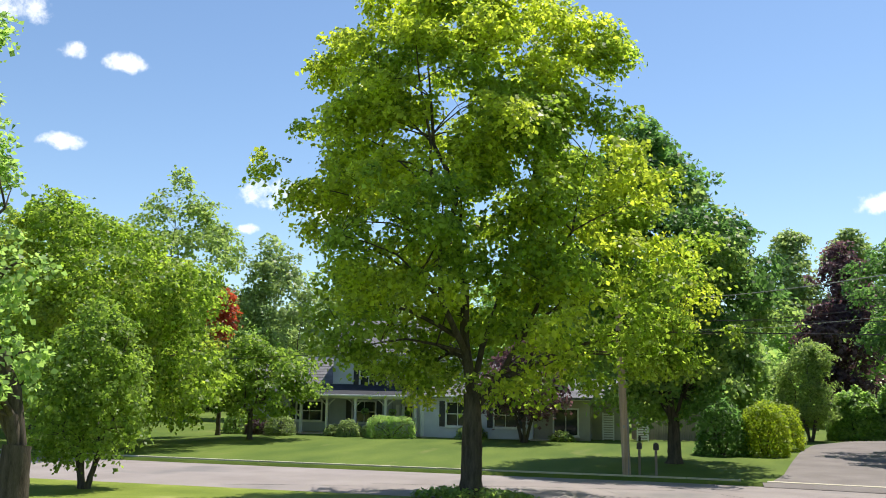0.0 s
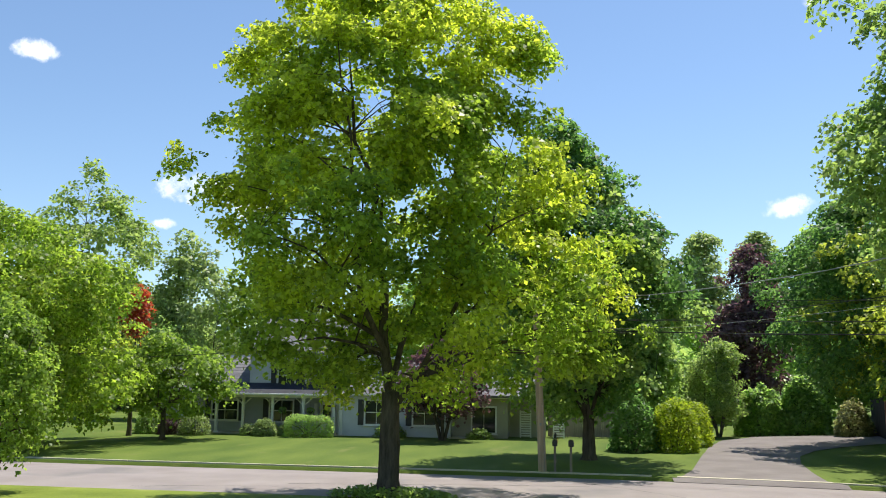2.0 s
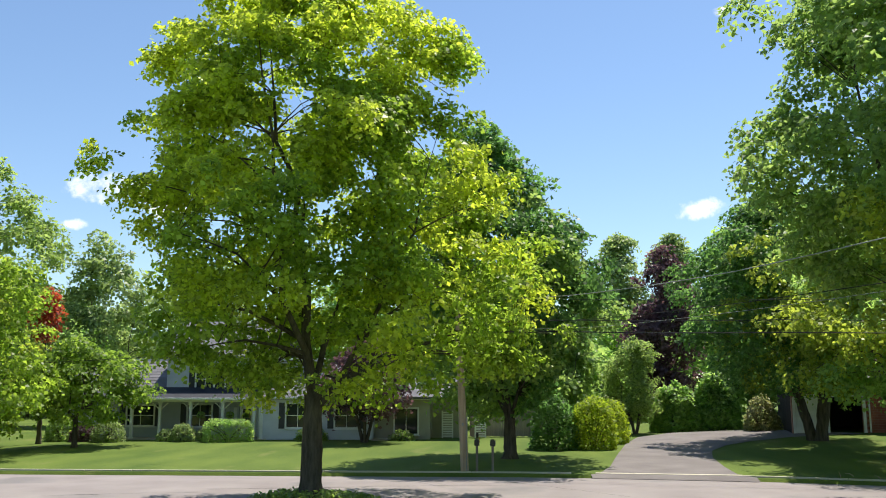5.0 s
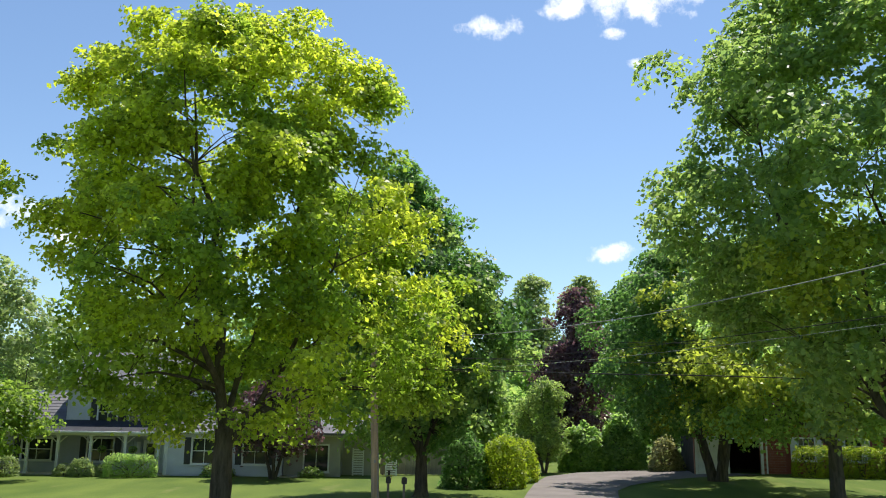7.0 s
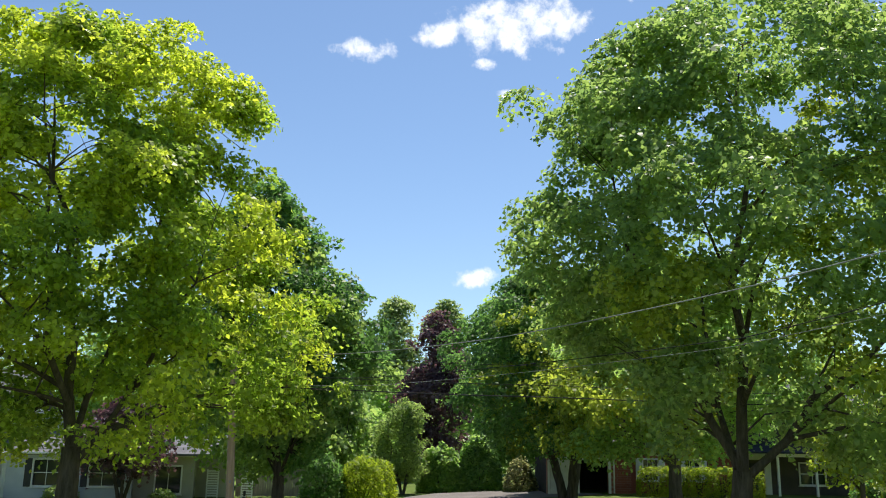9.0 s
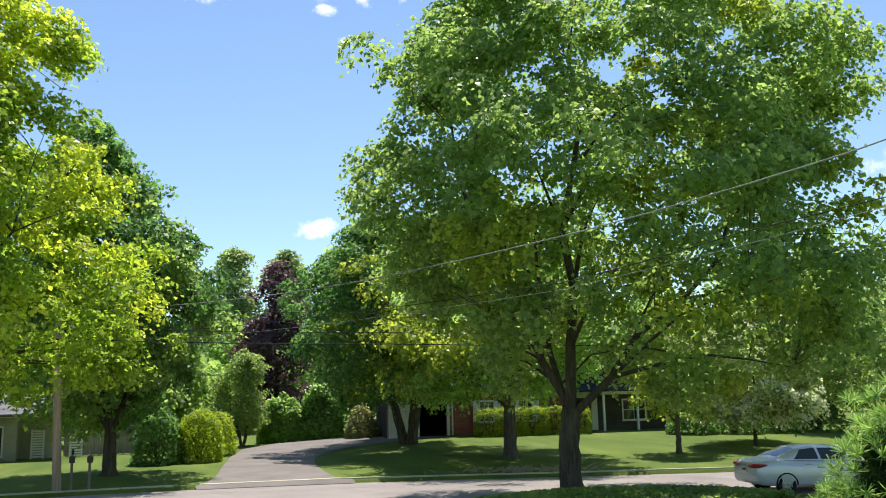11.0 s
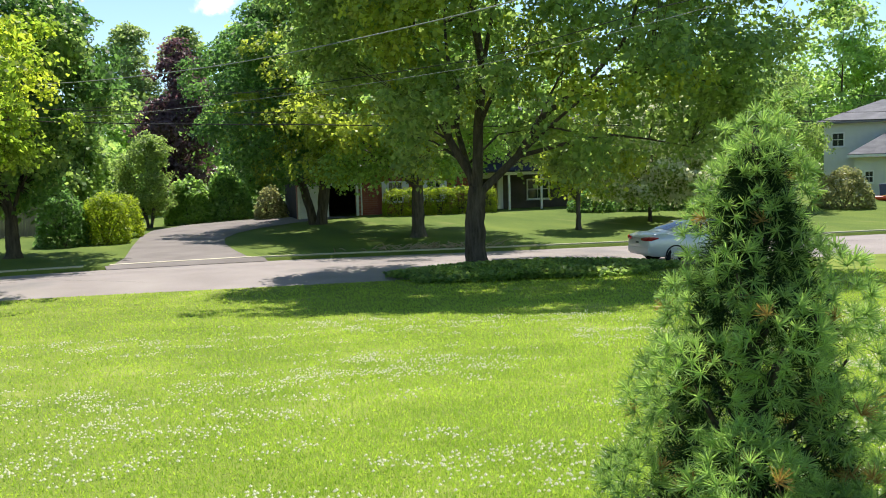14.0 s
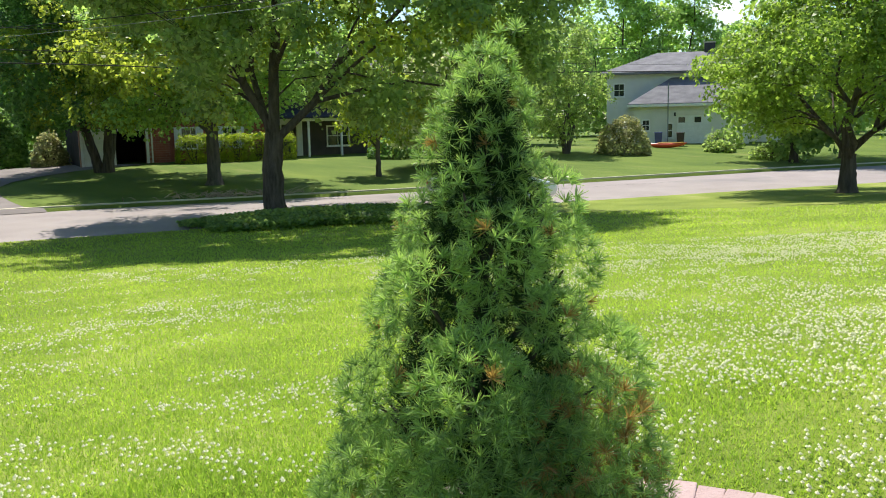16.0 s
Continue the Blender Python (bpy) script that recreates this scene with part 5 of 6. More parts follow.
def young_pine(x, y, height):
    rs = np.random.RandomState(21)
    base = gz(x, y)
    top = thing("young_pine", pose(x, y, base - .02), "young soft-needled pine with some browned inner needles", "conifer tree")
    v, f = tube([Vector((0, 0, 0)), Vector((.01, 0, height * .4)), Vector((-.01, .01, height * .75)), Vector((0, 0, height * .97))], [.035, .028, .016, .005], 8)
    raw("trunk", v, f, BARK, top, True)
    across = Vector((y + .5, -x, 0)).normalized()
    front = Vector((-x, -y - .5, 0)).normalized()
    # rounded masses of shoots: centre, radius, height of the mass
    masses = []
    for k in range(56):
        q = (k + .5) / 56
        z = height * (.02 + .93 * q ** .95)
        ang = k * 2.39996
        prof = float(np.interp(z / height, [0, .15, .36, .52, .6, .79, .906, 1.0], [.36, .36, .325, .29, .255, .15, .07, .0]))
        r = (.120 - .070 * q) * rs.uniform(.65, 1.2)
        rad = max(prof - r * .55, 0) * rs.uniform(.76, 1.07)
        masses.append((Vector((math.cos(ang) * rad, math.sin(ang) * rad, z)), r, rs.uniform() < .10 and q < .5))
    for u, w, z, r, br in ((-.03, .24, .80, .12, False), (-.02, .28, .66, .12, False), (.19, .16, .72, .13, True), (.22, .12, .58, .13, True), (.20, .22, .52, .12, False), (-.20, .2, .62, .12, False), (.22, .06, .42, .14, False), (-.28, .1, .45, .13, True)):
        masses.append((across * u + front * w + Vector((0, 0, z)), r, br))
    tips, dirs, brown, twigs = [], [], [], []
    for c, r, br in masses:
        a = Vector((0, 0, max(c.z - .14 - .3 * Vector((c.x, c.y)).length, .02)))
        twigs.append(tube([a, a.lerp(c, .6) + Vector((0, 0, -.015)), c], [.010, .007, .003], 4))
        out = Vector((c.x, c.y, 0)) * 2.2
        for j in range(int(50 + 12500 * r * r)):
            dd = Vector(rs.normal(size=3)).normalized()
            dd = (dd + out * .35 + Vector((0, 0, .25))).normalized()
            deep = rs.uniform()
            p = c + Vector((dd.x * r, dd.y * r, dd.z * r * 1.3)) * (1.0 if deep > .3 else rs.uniform(.75, .95))
            tips.append(tuple(p))
            dirs.append(tuple((dd + Vector((0, 0, .35)) + Vector(rs.normal(size=3)) * .2).normalized()))
            brown.append(rs.uniform() < (.6 if br and deep < .5 else .12 if br else .02))
    # leader shoots at the tip
    for k in range(16):
        t = k * 2.4
        p = Vector((math.cos(t) * .035 * (k % 4), math.sin(t) * .035 * (k % 4), height * (1.0 - .03 * (k % 5))))
        tips.append(tuple(p))
        dirs.append((math.cos(t) * .2, math.sin(t) * .2, .96))
        brown.append(False)
    tips, dirs, brown = np.array(tips), np.array(dirs), np.array(brown)
    # shoots keep a little apart, so that each tuft stands out as a star
    kept, cells = [], collections.defaultdict(list)
    for i, p in enumerate(tips):
        key = tuple((p // .021).astype(int))
        near = [q for d in itertools.product((-1, 0, 1), repeat=3) for q in cells[(key[0] + d[0], key[1] + d[1], key[2] + d[2])]]
        if not near or min(((p - q) ** 2).sum() for q in near) > .021 ** 2:
            cells[key].append(p)
            kept.append(i)
    tips, dirs, brown = tips[kept], dirs[kept], brown[kept]
    polys("needle_foliage", needle_tufts(rs, tips[~brown], dirs[~brown], .027, 40), 4, NEEDLE, top)
    polys("browned_foliage", needle_tufts(rs, tips[brown], dirs[brown], .028, 38), 4, NEEDLE_BROWN, top)
    # inner needles coloured near black, painting the shade between the masses
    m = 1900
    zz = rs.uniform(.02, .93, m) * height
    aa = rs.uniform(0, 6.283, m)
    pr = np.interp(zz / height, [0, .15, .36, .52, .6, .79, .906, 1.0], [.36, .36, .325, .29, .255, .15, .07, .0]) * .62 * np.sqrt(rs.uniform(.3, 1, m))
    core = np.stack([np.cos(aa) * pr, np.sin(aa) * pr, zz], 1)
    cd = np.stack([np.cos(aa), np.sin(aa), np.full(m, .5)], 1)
    polys("inner_foliage", needle_tufts(rs, core, cd / np.linalg.norm(cd, axis=1, keepdims=True), .045, 20), 4, NEEDLE_SHADE, top)
    v, f = merge(twigs)
    raw("branchwork", v, f, BARK, top)


young_pine(1.215, 0.775, 1.50)


# ---- lawn detail ----
def grass_blades(name, n, near_d, far_d, seed):
    """Blades all over the near lawn, thickest close by."""
    rs = np.random.RandomState(seed)
    az = np.radians(np.where(rs.uniform(0, 1, n) < .8, rs.normal(39, 30, n), rs.uniform(-180, 180, n)))
    d = np.exp(rs.uniform(math.log(near_d), math.log(far_d), n))
    x, y = np.sin(az) * d, np.cos(az) * d - .3
    keep = (y < near_edge(x) - .1) & (np.hypot(x - 1.42, y - .57) > 1.27 + .06 * rs.uniform(-1, 1, n))
    x, y, d = x[keep], y[keep], d[keep]
    z = ground_z(x, y)
    m = len(x)
    ln = (.020 + .0010 * d) * rs.uniform(.5, 1.4, m)
    width = .0012 + .00045 * d
    t = rs.uniform(0, 6.283, m)
    bend = rs.uniform(.2, 1.5, m) * ln
    co = np.empty((m, 3, 3))
    s = np.stack([-np.sin(t), np.cos(t), 0 * t], 1) * width[:, None]
    b = np.stack([x, y, z - .005], 1)
    co[:, 0], co[:, 1] = b - s, b + s
    co[:, 2] = b + np.stack([np.cos(t) * bend, np.sin(t) * bend, ln], 1)
    return tagged(polys(name, co.reshape(-1, 3), 3, BLADES), "short green lawn grass", "grass", "", "stuff")


grass_blades("grass", 760000, 1.5, 28.0, 31)


def clover_flowers():
    rs = np.random.RandomState(33)
    n = 210000
    az = np.radians(rs.uniform(-20, 95, n))
    d = 2.4 + 14 * rs.uniform(0, 1, n) ** .8
    x, y = np.sin(az) * d, np.cos(az) * d - .3
    dens = np.array([.55 * noise.noise(Vector((a * .35, b * .35, 3.3))) + .7 * noise.noise(Vector((a * 1.9, b * 1.9, 8.1))) for a, b in zip(x, y)])
    dens += np.clip((np.degrees(az) - 50) / 70, -.12, .35)
    keep = (dens > rs.uniform(-.10, 1.0, n)) & (y < near_edge(x) - 8) & (np.hypot(x - 1.42, y - .57) > 1.32)
    x, y = x[keep], y[keep]
    z = ground_z(x, y) + rs.uniform(.04, .075, len(x))
    r = rs.uniform(.0055, .0100, len(x)) * (1 + .042 * np.hypot(x, y))
    # each head a squat faceted ball
    u = np.array([(0, 0, 1), (1, 0, 0), (0, 1, 0), (-1, 0, 0), (0, -1, 0), (0, 0, -.7)], float)
    tri = np.array([(0, 1, 2), (0, 2, 3), (0, 3, 4), (0, 4, 1), (5, 2, 1), (5, 3, 2), (5, 4, 3), (5, 1, 4)])
    co = (np.stack([x, y, z], 1)[:, None, None, :] + u[tri][None] * r[:, None, None, None]).reshape(-1, 3)
    tagged(polys("clover_flowers", co, 3, PETAL), "white clover heads scattered over the lawn", "clover", "", "stuff")


clover_flowers()


def brick_edging():
    top = tagged(new("brick_edging"), "pale red brick edging of the planting bed", "edging", "", "structure")
    first = None
    cx, cy, rad = 1.42, 0.57, 1.22
    for k in range(52):
        t = radians(150 - k * 4.2)
        px, py = cx + rad * math.cos(t), cy + rad * math.sin(t)
        if first is None:
            ob = part("brick", box_bm(.195, .094, .06, 0, 0, 0, .006), PAVER, top)
            first = ob.data
        else:
            ob = new("brick", first)
            ob.parent = top
        ob.matrix_world = pose(px, py, gz(px, py) - .025 + .004 * (k % 3), 0, (k % 4 - 1.5) * .8, math.degrees(t))
    bm = bmesh.new()
    bmesh.ops.create_circle(bm, cap_ends=True, radius=1.15, segments=48)
    ob = part("mulch_bed", bm, SOIL)
    ob.location = (cx, cy, gz(cx, cy) + .012)
    tagged(ob, "dark mulch under the young pine", "mulch", "", "structure")


brick_edging()


# ---- pole, cables, mailboxes ----
def cable(name, label, points, radius, material):
    pts = []
    for a, b in zip(points, points[1:]):
        a, b = Vector(a), Vector(b)
        sag = (b - a).length * .006
        for k in range(6):
            q = k / 6
            pts.append(a.lerp(b, q) - Vector((0, 0, sag * 4 * q * (1 - q))))
    pts.append(Vector(points[-1]))
    v, f = tube(pts, [radius] * len(pts), 5)
    return tagged(raw(name, v, f, material, None, True), label, "cable")


def utility_pole():
    p = thing("utility_pole", pose(-.27, 36.95, .1), "weathered brown wooden utility pole beside the mailboxes", "utility pole")
    v, f = tube([Vector((0, 0, -.05)), Vector((-.1, 0, 2.5)), Vector((-.2, 0, 5)), Vector((-.28, 0, 7.6))], [.17, .155, .14, .12], 14)
    raw("shaft", v, f, POLEWOOD, p, True)
    part("tag", box_bm(.08, .02, .12, -.08, -.165, 1.9, .004), CABLE_GREY, p)
    part("guard", box_bm(.03, .03, 2.2, .06, -.155, .1, .006), CABLE_GREY, p)
    part("crossarm", box_bm(1.6, .09, .11, -.27, -.12, 7.05, .01), POLEWOOD, p)
    for s in (-.7, -.3, .3, .7):
        part("insulator", box_bm(.07, .07, .12, -.27 + s, -.12, 7.16, .025), CABLE_GREY, p)


utility_pole()
cable("service_cable", "thick grey twisted overhead cable", [(-.5, 36.9, 7.2), (3.2, 29.6, 6.55), (6.5, 22.1, 6.35), (9.6, 15, 6.65), (11.8, 10, 7.2), (12.8, 7.8, 7.65), (15.4, 1.8, 9.0)], .014, CABLE_GREY)
cable("overhead_cable", "thin dark overhead cable", [(-.5, 36.9, 6.3), (4, 27.9, 5.65), (9.5, 15.3, 5.65), (11, 11.9, 6.13), (13.6, 5.8, 6.8), (15.3, 1.9, 7.4)], .009, CABLE)
cable("overhead_cable", "thin grey overhead cable", [(-.5, 36.9, 6.0), (4, 27.9, 5.4), (9.4, 15.6, 5.5), (12, 9.6, 6.2), (13.4, 6.5, 6.65), (15.4, 1.8, 7.2)], .006, CABLE_GREY)
cable("street_cable", "dark cable strung along the street", [(-.5, 36.9, 7.3), (12, 34.2, 6.85), (34, 29.2, 6.7), (56, 24, 7.2)], .010, CABLE)
cable("street_cable", "dark cable strung along the street", [(-.5, 36.9, 6.4), (12, 34.2, 6.08), (34, 29.2, 5.9), (56, 24, 6.4)], .012, CABLE)
cable("street_cable", "thick dark cable strung along the street", [(-.5, 36.9, 5.95), (12, 34.2, 5.6), (36, 28.7, 5.5), (56, 24, 6.15)], .022, CABLE)
cable("street_cable", "dark cable leading to the houses", [(-.5, 36.9, 5.9), (-16, 43, 5.0), (-40, 52, 4.7)], .014, CABLE)


def mailbox(x, y, turn, label, flag):
    m = thing("mailbox", pose(x, y, gz(x, y) - .02, 0, 0, turn), label, "mailbox", "mailboxes by the road")
    part("post", box_bm(.10, .10, 1.05, 0, 0, 0, .008), FENCEWOOD, m)
    part("arm", box_bm(.09, .5, .05, 0, -.1, 1.03, .006), FENCEWOOD, m)
    bm = bmesh.new()
    prof = [(-.09, 0), (.09, 0), (.09, .14)] + [(.09 * math.cos(t), .14 + .09 * math.sin(t)) for t in (.4, .8, 1.2, 1.57, 1.94, 2.34, 2.74)] + [(-.09, .14)]
    a = [bm.verts.new((px * 1.15, -.36, 1.08 + pz * 1.15)) for px, pz in prof]
    b = [bm.verts.new((px * 1.15, .16, 1.08 + pz * 1.15)) for px, pz in prof]
    bm.faces.new(a[::-1])
    bm.faces.new(b)
    for k in range(len(prof)):
        k2 = (k + 1) % len(prof)
        bm.faces.new((a[k], a[k2], b[k2], b[k]))
    body = part("body", bm, METAL_BLACK, m)
    part("door", box_bm(.19, .015, .22, 0, -.37, 1.09, .006), METAL_BLACK, body)
    part("flag", box_bm(.012, .03, .2, .115, -.05, 1.2 if flag else 1.12), LAMP_RED if flag else CABLE_GREY, body)
    if flag:
        part("finial", box_bm(.1, .1, .22, .02, .02, 1.36, .04), METAL_BLACK, m)


mailbox(.22, 37.2, 0, "black metal mailbox on a wooden post by the road", True)
mailbox(.86, 36.95, 0, "dark metal mailbox on a wooden post by the road", False)


# ---- parked car ----
def sedan(x, y, heading):
    """A saloon; local x from tail to nose, y to its left."""
    c = thing("car", pose(x, y, .06, 0, 0, heading), "silver four-door saloon parked at the kerb", "car")
    st = [(0, .76, .40, .90), (.06, .84, .30, .99), (.3, .89, .26, 1.05), (.8, .91, .22, 1.07), (1.4, .915, .2, 1.02), (2.4, .915, .2, .99), (3.4, .91, .2, .97), (3.9, .895, .2, .90), (4.4, .85, .24, .80), (4.7, .77, .28, .70), (4.8, .68, .36, .60)]

    def ring(px, w, zl, zt):
        half = [(w * .90, zl), (w * .985, zl + .10), (w, zl + (zt - zl) * .45), (w * .985, zl + (zt - zl) * .72), (w * .95, zt - .05), (w * .86, zt - .005), (w * .45, zt + .015)]
        return [(px, a, z) for a, z in half] + [(px, -a, z) for a, z in half[::-1]]
    verts, faces = [], []
    for s in st:
        verts += ring(*s)
    n = 14
    for i in range(len(st) - 1):
        for k in range(n):
            k2 = (k + 1) % n
            faces.append((i * n + k, (i + 1) * n + k, (i + 1) * n + k2, i * n + k2))
    faces.append(tuple(range(n)))
    faces.append(tuple(range((len(st) - 1) * n, len(st) * n))[::-1])
    body = raw("body", verts, faces, CARPAINT, c, True)
    # cabin shell, then the panes a few millimetres proud of it
    px_ = [.70, 1.10, 1.52, 2.05, 2.65, 3.0, 3.4, 3.78]
    wb_ = [.66, .76, .81, .835, .845, .84, .80, .70]
    zb_ = [1.05, 1.04, 1.02, 1.0, .985, .975, .96, .94]
    wr_ = [.64, .62, .60, .585, .585, .59, .66, .68]
    zr_ = [1.065, 1.24, 1.395, 1.455, 1.445, 1.385, 1.18, .95]

    def shell(px, v, s):
        w, z = np.interp(px, px_, wb_), np.interp(px, px_, zb_)
        w2, z2 = np.interp(px, px_, wr_), np.interp(px, px_, zr_)
        return (px, s * (w + (w2 - w) * v + .035 * math.sin(math.pi * v)), z + (z2 - z) * v)
    verts, faces = [], []
    span = np.linspace(.70, 3.78, 30)
    for px in span:
        w2, z2 = float(np.interp(px, px_, wr_)), float(np.interp(px, px_, zr_))
        verts += [shell(px, v, 1) for v in (0, .35, .7, .93)] + [(px, w2 * f, z2 + .028 * (1 - f * f)) for f in (.93, .5, 0, -.5, -.93)] + [shell(px, v, -1) for v in (.93, .7, .35, 0)]
    for i in range(len(span) - 1):
        for k in range(12):
            faces.append((i * 13 + k, i * 13 + k + 1, (i + 1) * 13 + k + 1, (i + 1) * 13 + k))
    raw("roof", verts, faces, CARPAINT, c, True)

    def sheet(name, rows, parent):
        n = len(rows[0])
        return raw(name, [p for r in rows for p in r], [(i * n + k, i * n + k + 1, (i + 1) * n + k + 1, (i + 1) * n + k) for i in range(len(rows) - 1) for k in range(n - 1)], PANE, parent, True)
    for nm, xa, xb in (("rear_window", .86, 1.47), ("windscreen", 3.04, 3.66)):
        sheet(nm, [[(px, float(np.interp(px, px_, wr_)) * f, float(np.interp(px, px_, zr_)) + .028 * (1 - f * f) + .008) for f in np.linspace(-.86, .86, 7)] for px in np.linspace(xa, xb, 8)], c)
    for s in (1, -1):
        for b0, b1, t0, t1 in ((1.28, 2.16, 1.66, 2.12), (2.25, 3.34, 2.22, 2.90)):
            rows = []
            for v in np.linspace(.1, .86, 6):
                xa, xb = b0 + (t0 - b0) * v, b1 + (t1 - b1) * v
                rows.append([(p[0], p[1] + s * .008, p[2]) for p in (shell(px, v, s) for px in np.linspace(xa, xb, 8))])
            sheet("side_window", rows, c)
        part("door_handle", box_bm(.2, .03, .035, 1.75, s * .925, .88, .01), RIM, body)
        part("door_handle", box_bm(.2, .03, .035, 2.75, s * .925, .86, .01), RIM, body)
        mr = part("mirror", box_bm(.12, .2, .13, 3.0, s * .98, .98, .04), CARPAINT, c)
        v, f = tube([Vector((-.02, .38 * s + .0, .86)), Vector((-.015, .62 * s, .87)), Vector((.08, .85 * s, .88)), Vector((.34, .905 * s, .905))], [.055, .075, .075, .02], 8)
        raw("tail_lamp", v, f, LAMP_RED, c, True)
        v, f = tube([Vector((4.72, .55 * s, .66)), Vector((4.62, .72 * s, .69)), Vector((4.35, .85 * s, .74))], [.05, .07, .02], 8)
        raw("headlight", v, f, RIM, c, True)
        for wx in (.98, 3.82):
            w = thing("wheel", Matrix.Identity(4), "", "")
            w.parent = c
            w.location = (wx, s * .80, .27)
            bm = bmesh.new()
            prof = [(.19, -.10), (.30, -.105), (.325, -.07), (.325, .07), (.30, .105), (.19, .10)]
            rings = [[bm.verts.new((r * math.cos(t), o, r * math.sin(t))) for r, o in prof] for t in [6.28318 * k / 28 for k in range(28)]]
            for i in range(28):
                a, b = rings[i], rings[(i + 1) % 28]
                for k in range(len(prof)):
                    k2 = (k + 1) % len(prof)
                    bm.faces.new((a[k], a[k2], b[k2], b[k]))
            part("tyre", bm, RUBBER, w, "", True)
            rim = part("rim", join_bm(*[box_bm(.05, .03, .17, 0, s * .085, .03) for _ in range(1)]), RIM, w)
            for k in range(10):
                sp = part("spoke", box_bm(.045, .025, .16, 0, s * .09, .03, .006), RIM, w)
                sp.rotation_euler = (0, k * .62832, 0)
            v, f = tube([Vector((0, s * .02, 0)), Vector((0, s * .07, 0))], [.19, .19], 24)
            raw("brake_disc", v, f, RUBBER, w)
            arch = [Vector((.36 * math.cos(t), s * .105, .36 * math.sin(t))) for t in np.linspace(0, math.pi, 13)]
            v, f = tube(arch, [.03] * 13, 5)
            o = raw("wheel_arch", v, f, RUBBER, w)
    part("number_plate", box_bm(.02, .32, .16, -.015, 0, .66, .004), WHITE, body)
    part("plate_bar", box_bm(.006, .24, .06, -.028, 0, .71), SHUTTER, body)
    part("bumper", box_bm(.14, 1.62, .24, .06, 0, .36, .05), CARPAINT, c)
    part("boot_trim", box_bm(.03, .6, .035, -.0, 0, .86, .01), RIM, body)
    part("exhaust", box_bm(.12, .08, .06, .0, -.55, .27, .02), RIM, c)


sedan(20.75, 23.35, -15.5)


# ---- far lawn: kayak, bins, branches ----
def kayak():
    k = thing("kayak", pose(57.1, 38.3, gz(57.1, 38.3), 0, 0, -56 + 2), "red and yellow plastic kayak lying on the grass", "kayak")
    st = [(-1.5, .02, .32, .36), (-1.25, .14, .16, .36), (-.8, .27, .06, .36), (-.2, .35, .02, .35), (.4, .34, .02, .35), (.9, .25, .07, .37), (1.3, .12, .18, .38), (1.55, .02, .34, .38)]
    verts, faces = [], []
    for px, w, zl, zt in st:
        verts += [(px, w, (zl + zt) / 2), (px, w * .6, zt), (px, -w * .6, zt), (px, -w, (zl + zt) / 2), (px, -w * .55, zl), (px, w * .55, zl)]
    for i in range(len(st) - 1):
        for j in range(6):
            j2 = (j + 1) % 6
            faces.append((i * 6 + j, i * 6 + j2, (i + 1) * 6 + j2, (i + 1) * 6 + j))
    raw("hull", verts, faces, KAYAK_RED, k, True)
    part("deck_band", box_bm(1.2, .36, .06, .75, 0, .36, .02), KAYAK_YELLOW, k)
    part("cockpit_rim", box_bm(.8, .4, .05, -.2, 0, .36, .02), KAYAK_YELLOW, k)


kayak()


def wheelie_bin(x, y, material, label):
    b = thing("wheelie_bin", pose(x, y, gz(x, y), 0, 0, -56), label, "bin", "bins by the far house")
    v = [(-.24, -.28, .08), (.24, -.28, .08), (.24, .22, .08), (-.24, .22, .08), (-.3, -.36, 1.0), (.3, -.36, 1.0), (.3, .34, 1.0), (-.3, .34, 1.0)]
    raw("body", v, [(0, 3, 2, 1), (4, 5, 6, 7), (0, 1, 5, 4), (1, 2, 6, 5), (2, 3, 7, 6), (3, 0, 4, 7)], material, b)
    part("lid", box_bm(.66, .78, .07, 0, -.01, 1.0, .03), material, b)
    for s in (-1, 1):
        part("wheel", box_bm(.05, .2, .2, s * .27, .2, 0, .06), RUBBER, b)
    part("handle", box_bm(.5, .04, .04, 0, .4, .95, .015), material, b)


wheelie_bin(58.6, 40.0, PLASTIC_BLUE, "blue plastic wheelie bin on the far drive")
wheelie_bin(59.5, 38.6, PLASTIC_BLACK, "black plastic wheelie bin on the far drive")


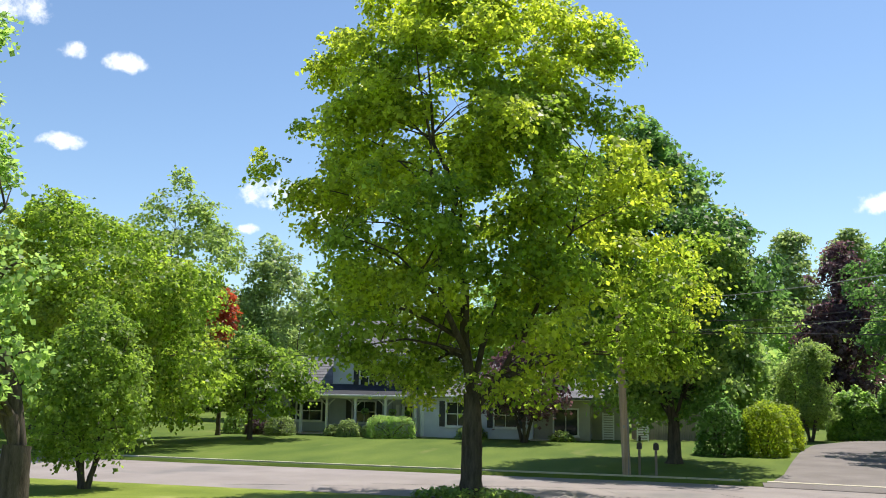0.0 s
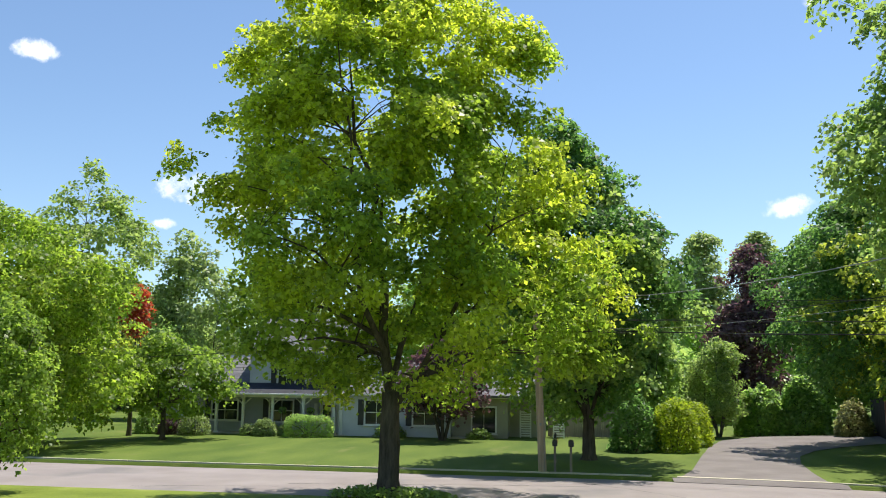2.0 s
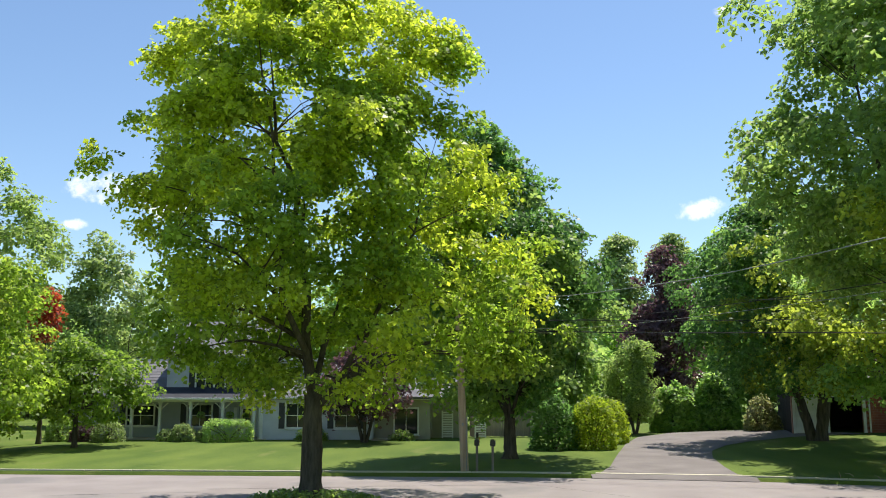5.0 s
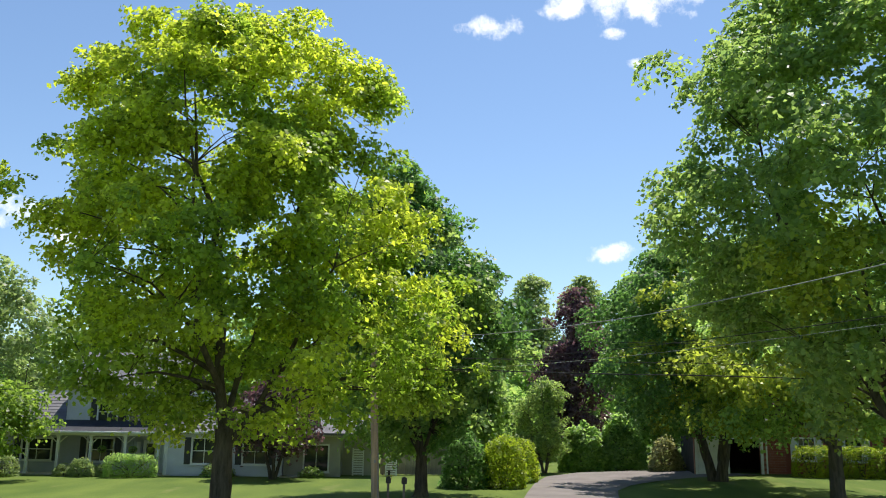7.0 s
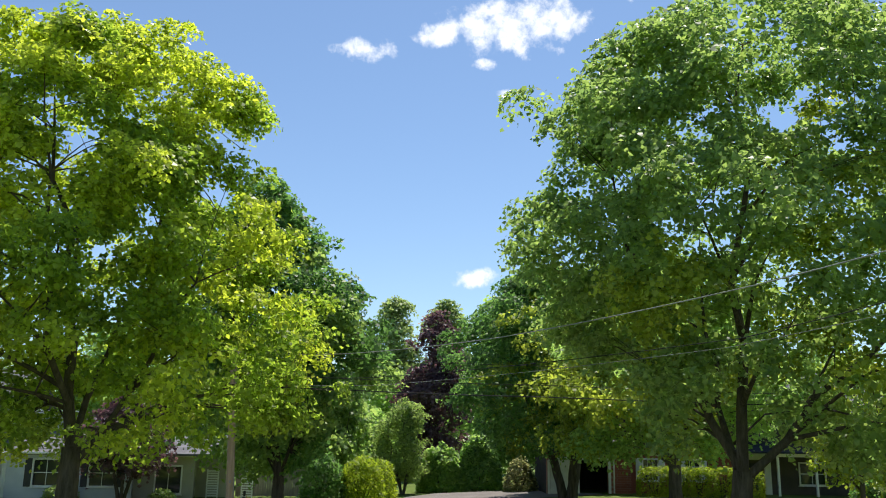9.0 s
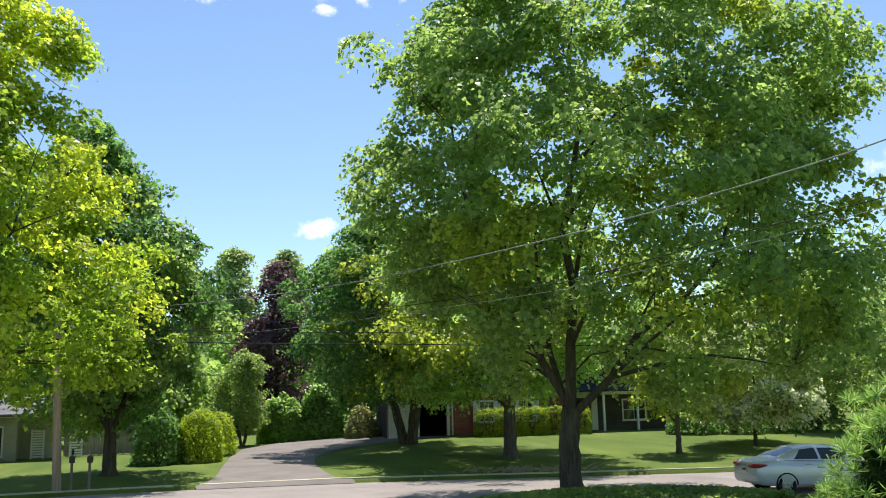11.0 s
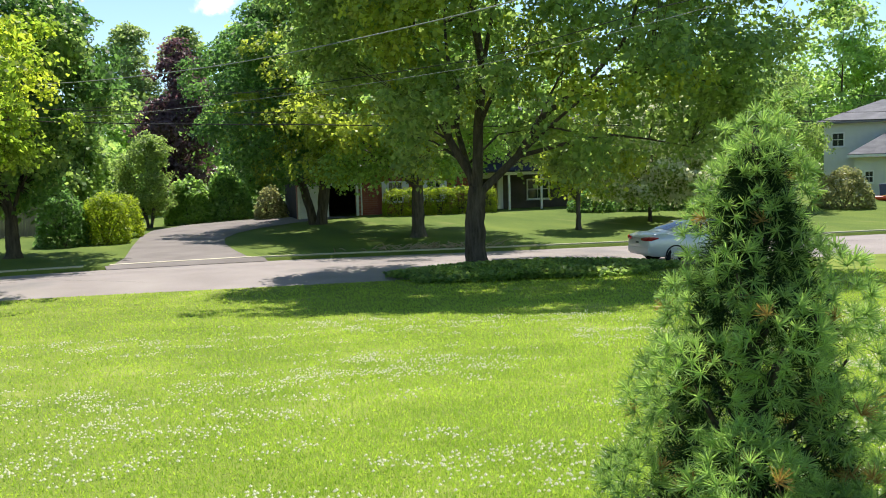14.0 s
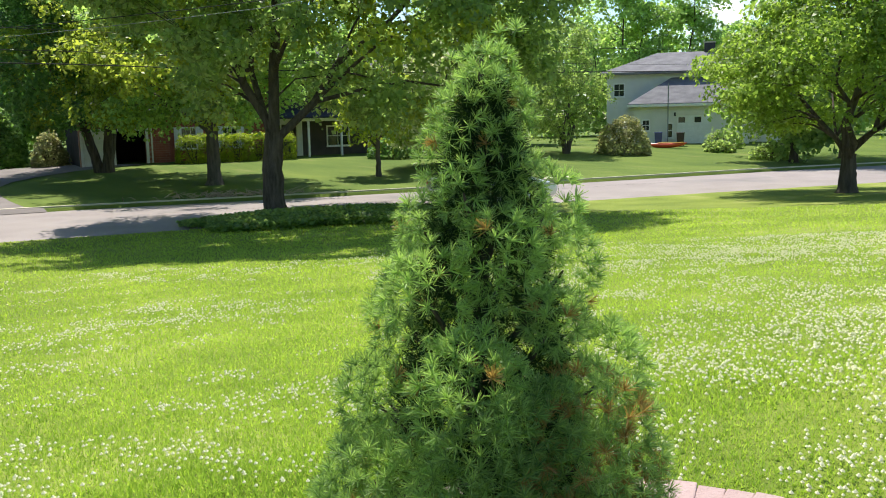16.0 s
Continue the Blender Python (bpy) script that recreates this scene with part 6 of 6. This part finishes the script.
def brush_pile():
    rs = np.random.RandomState(5)
    bits = []
    for k in range(120):
        px, py = 18.2 + rs.normal() * 1.3, 0
        py = float(far_edge(px)) + 1.3 + rs.normal() * .35
        a = Vector((px, py, gz(px, py) + .03))
        t = rs.uniform(0, 6.28)
        b = a + Vector((math.cos(t) * .55, math.sin(t) * .4, rs.uniform(.03, .28)))
        bits.append(tube([a, a.lerp(b, .5) + Vector((0, 0, .05)), b], [.02, .014, .006], 4))
    v, f = merge(bits)
    tagged(raw("brush_pile", v, f, POLEWOOD), "heap of dry cut twigs at the kerb", "brush pile", "", "stuff")


brush_pile()


def hanging_basket(x):
    rs = np.random.RandomState(int(abs(x) * 10))
    b = thing("hanging_basket", pose(x, 54.6, 2.3), "leafy hanging basket under the porch beam", "hanging basket", "baskets on the porch")
    v, f = tube([Vector((0, 0, -.62)), Vector((0, 0, -.52)), Vector((0, 0, -.42))], [.08, .14, .15], 12)
    raw("pot", v, f, SOIL, b)
    d = rs.normal(size=(260, 3))
    d /= np.linalg.norm(d, axis=1, keepdims=True)
    polys("foliage", leaf_quads(rs, d * np.array([.24, .24, .2]) + np.array([0, 0, -.42]), .08, .4, d), 4, LEAF_MID, b)
    v, f = tube([Vector((0, 0, -.42)), Vector((0, 0, .1))], [.006, .006], 5)
    raw("hanger", v, f, CABLE, b)


hanging_basket(-16.65)
hanging_basket(-14.85)


def road_cracks():
    rs = np.random.RandomState(12)
    for x0, y0, dx, dy, n in ((1.2, 33.9, .35, -.42, 12), (-9.0, 31.0, .8, .12, 14), (12.5, 29.6, .7, -.25, 14), (27.0, 25.4, .8, -.22, 12), (-14, 29.4, .55, .1, 10)):
        pts = [Vector((x0 + k * dx + rs.normal() * .06, y0 + k * dy + rs.normal() * .06, 0)) for k in range(n)]
        verts, faces = [], []
        for p in pts:
            ny, fy = float(near_edge(p.x)) - .05, float(far_edge(p.x)) + .02
            q = (p.y - ny) / (fy - ny)
            z = .026 + .10 * (1 - (2 * q - 1) ** 2)
            w = rs.uniform(.008, .022)
            verts += [(p.x, p.y - w, z), (p.x, p.y + w, z)]
        for k in range(n - 1):
            faces.append((2 * k, 2 * k + 2, 2 * k + 3, 2 * k + 1))
        tagged(raw("road_crack", verts, faces, RUBBER), "dark tar-filled crack in the road", "crack", "", "structure")


road_cracks()
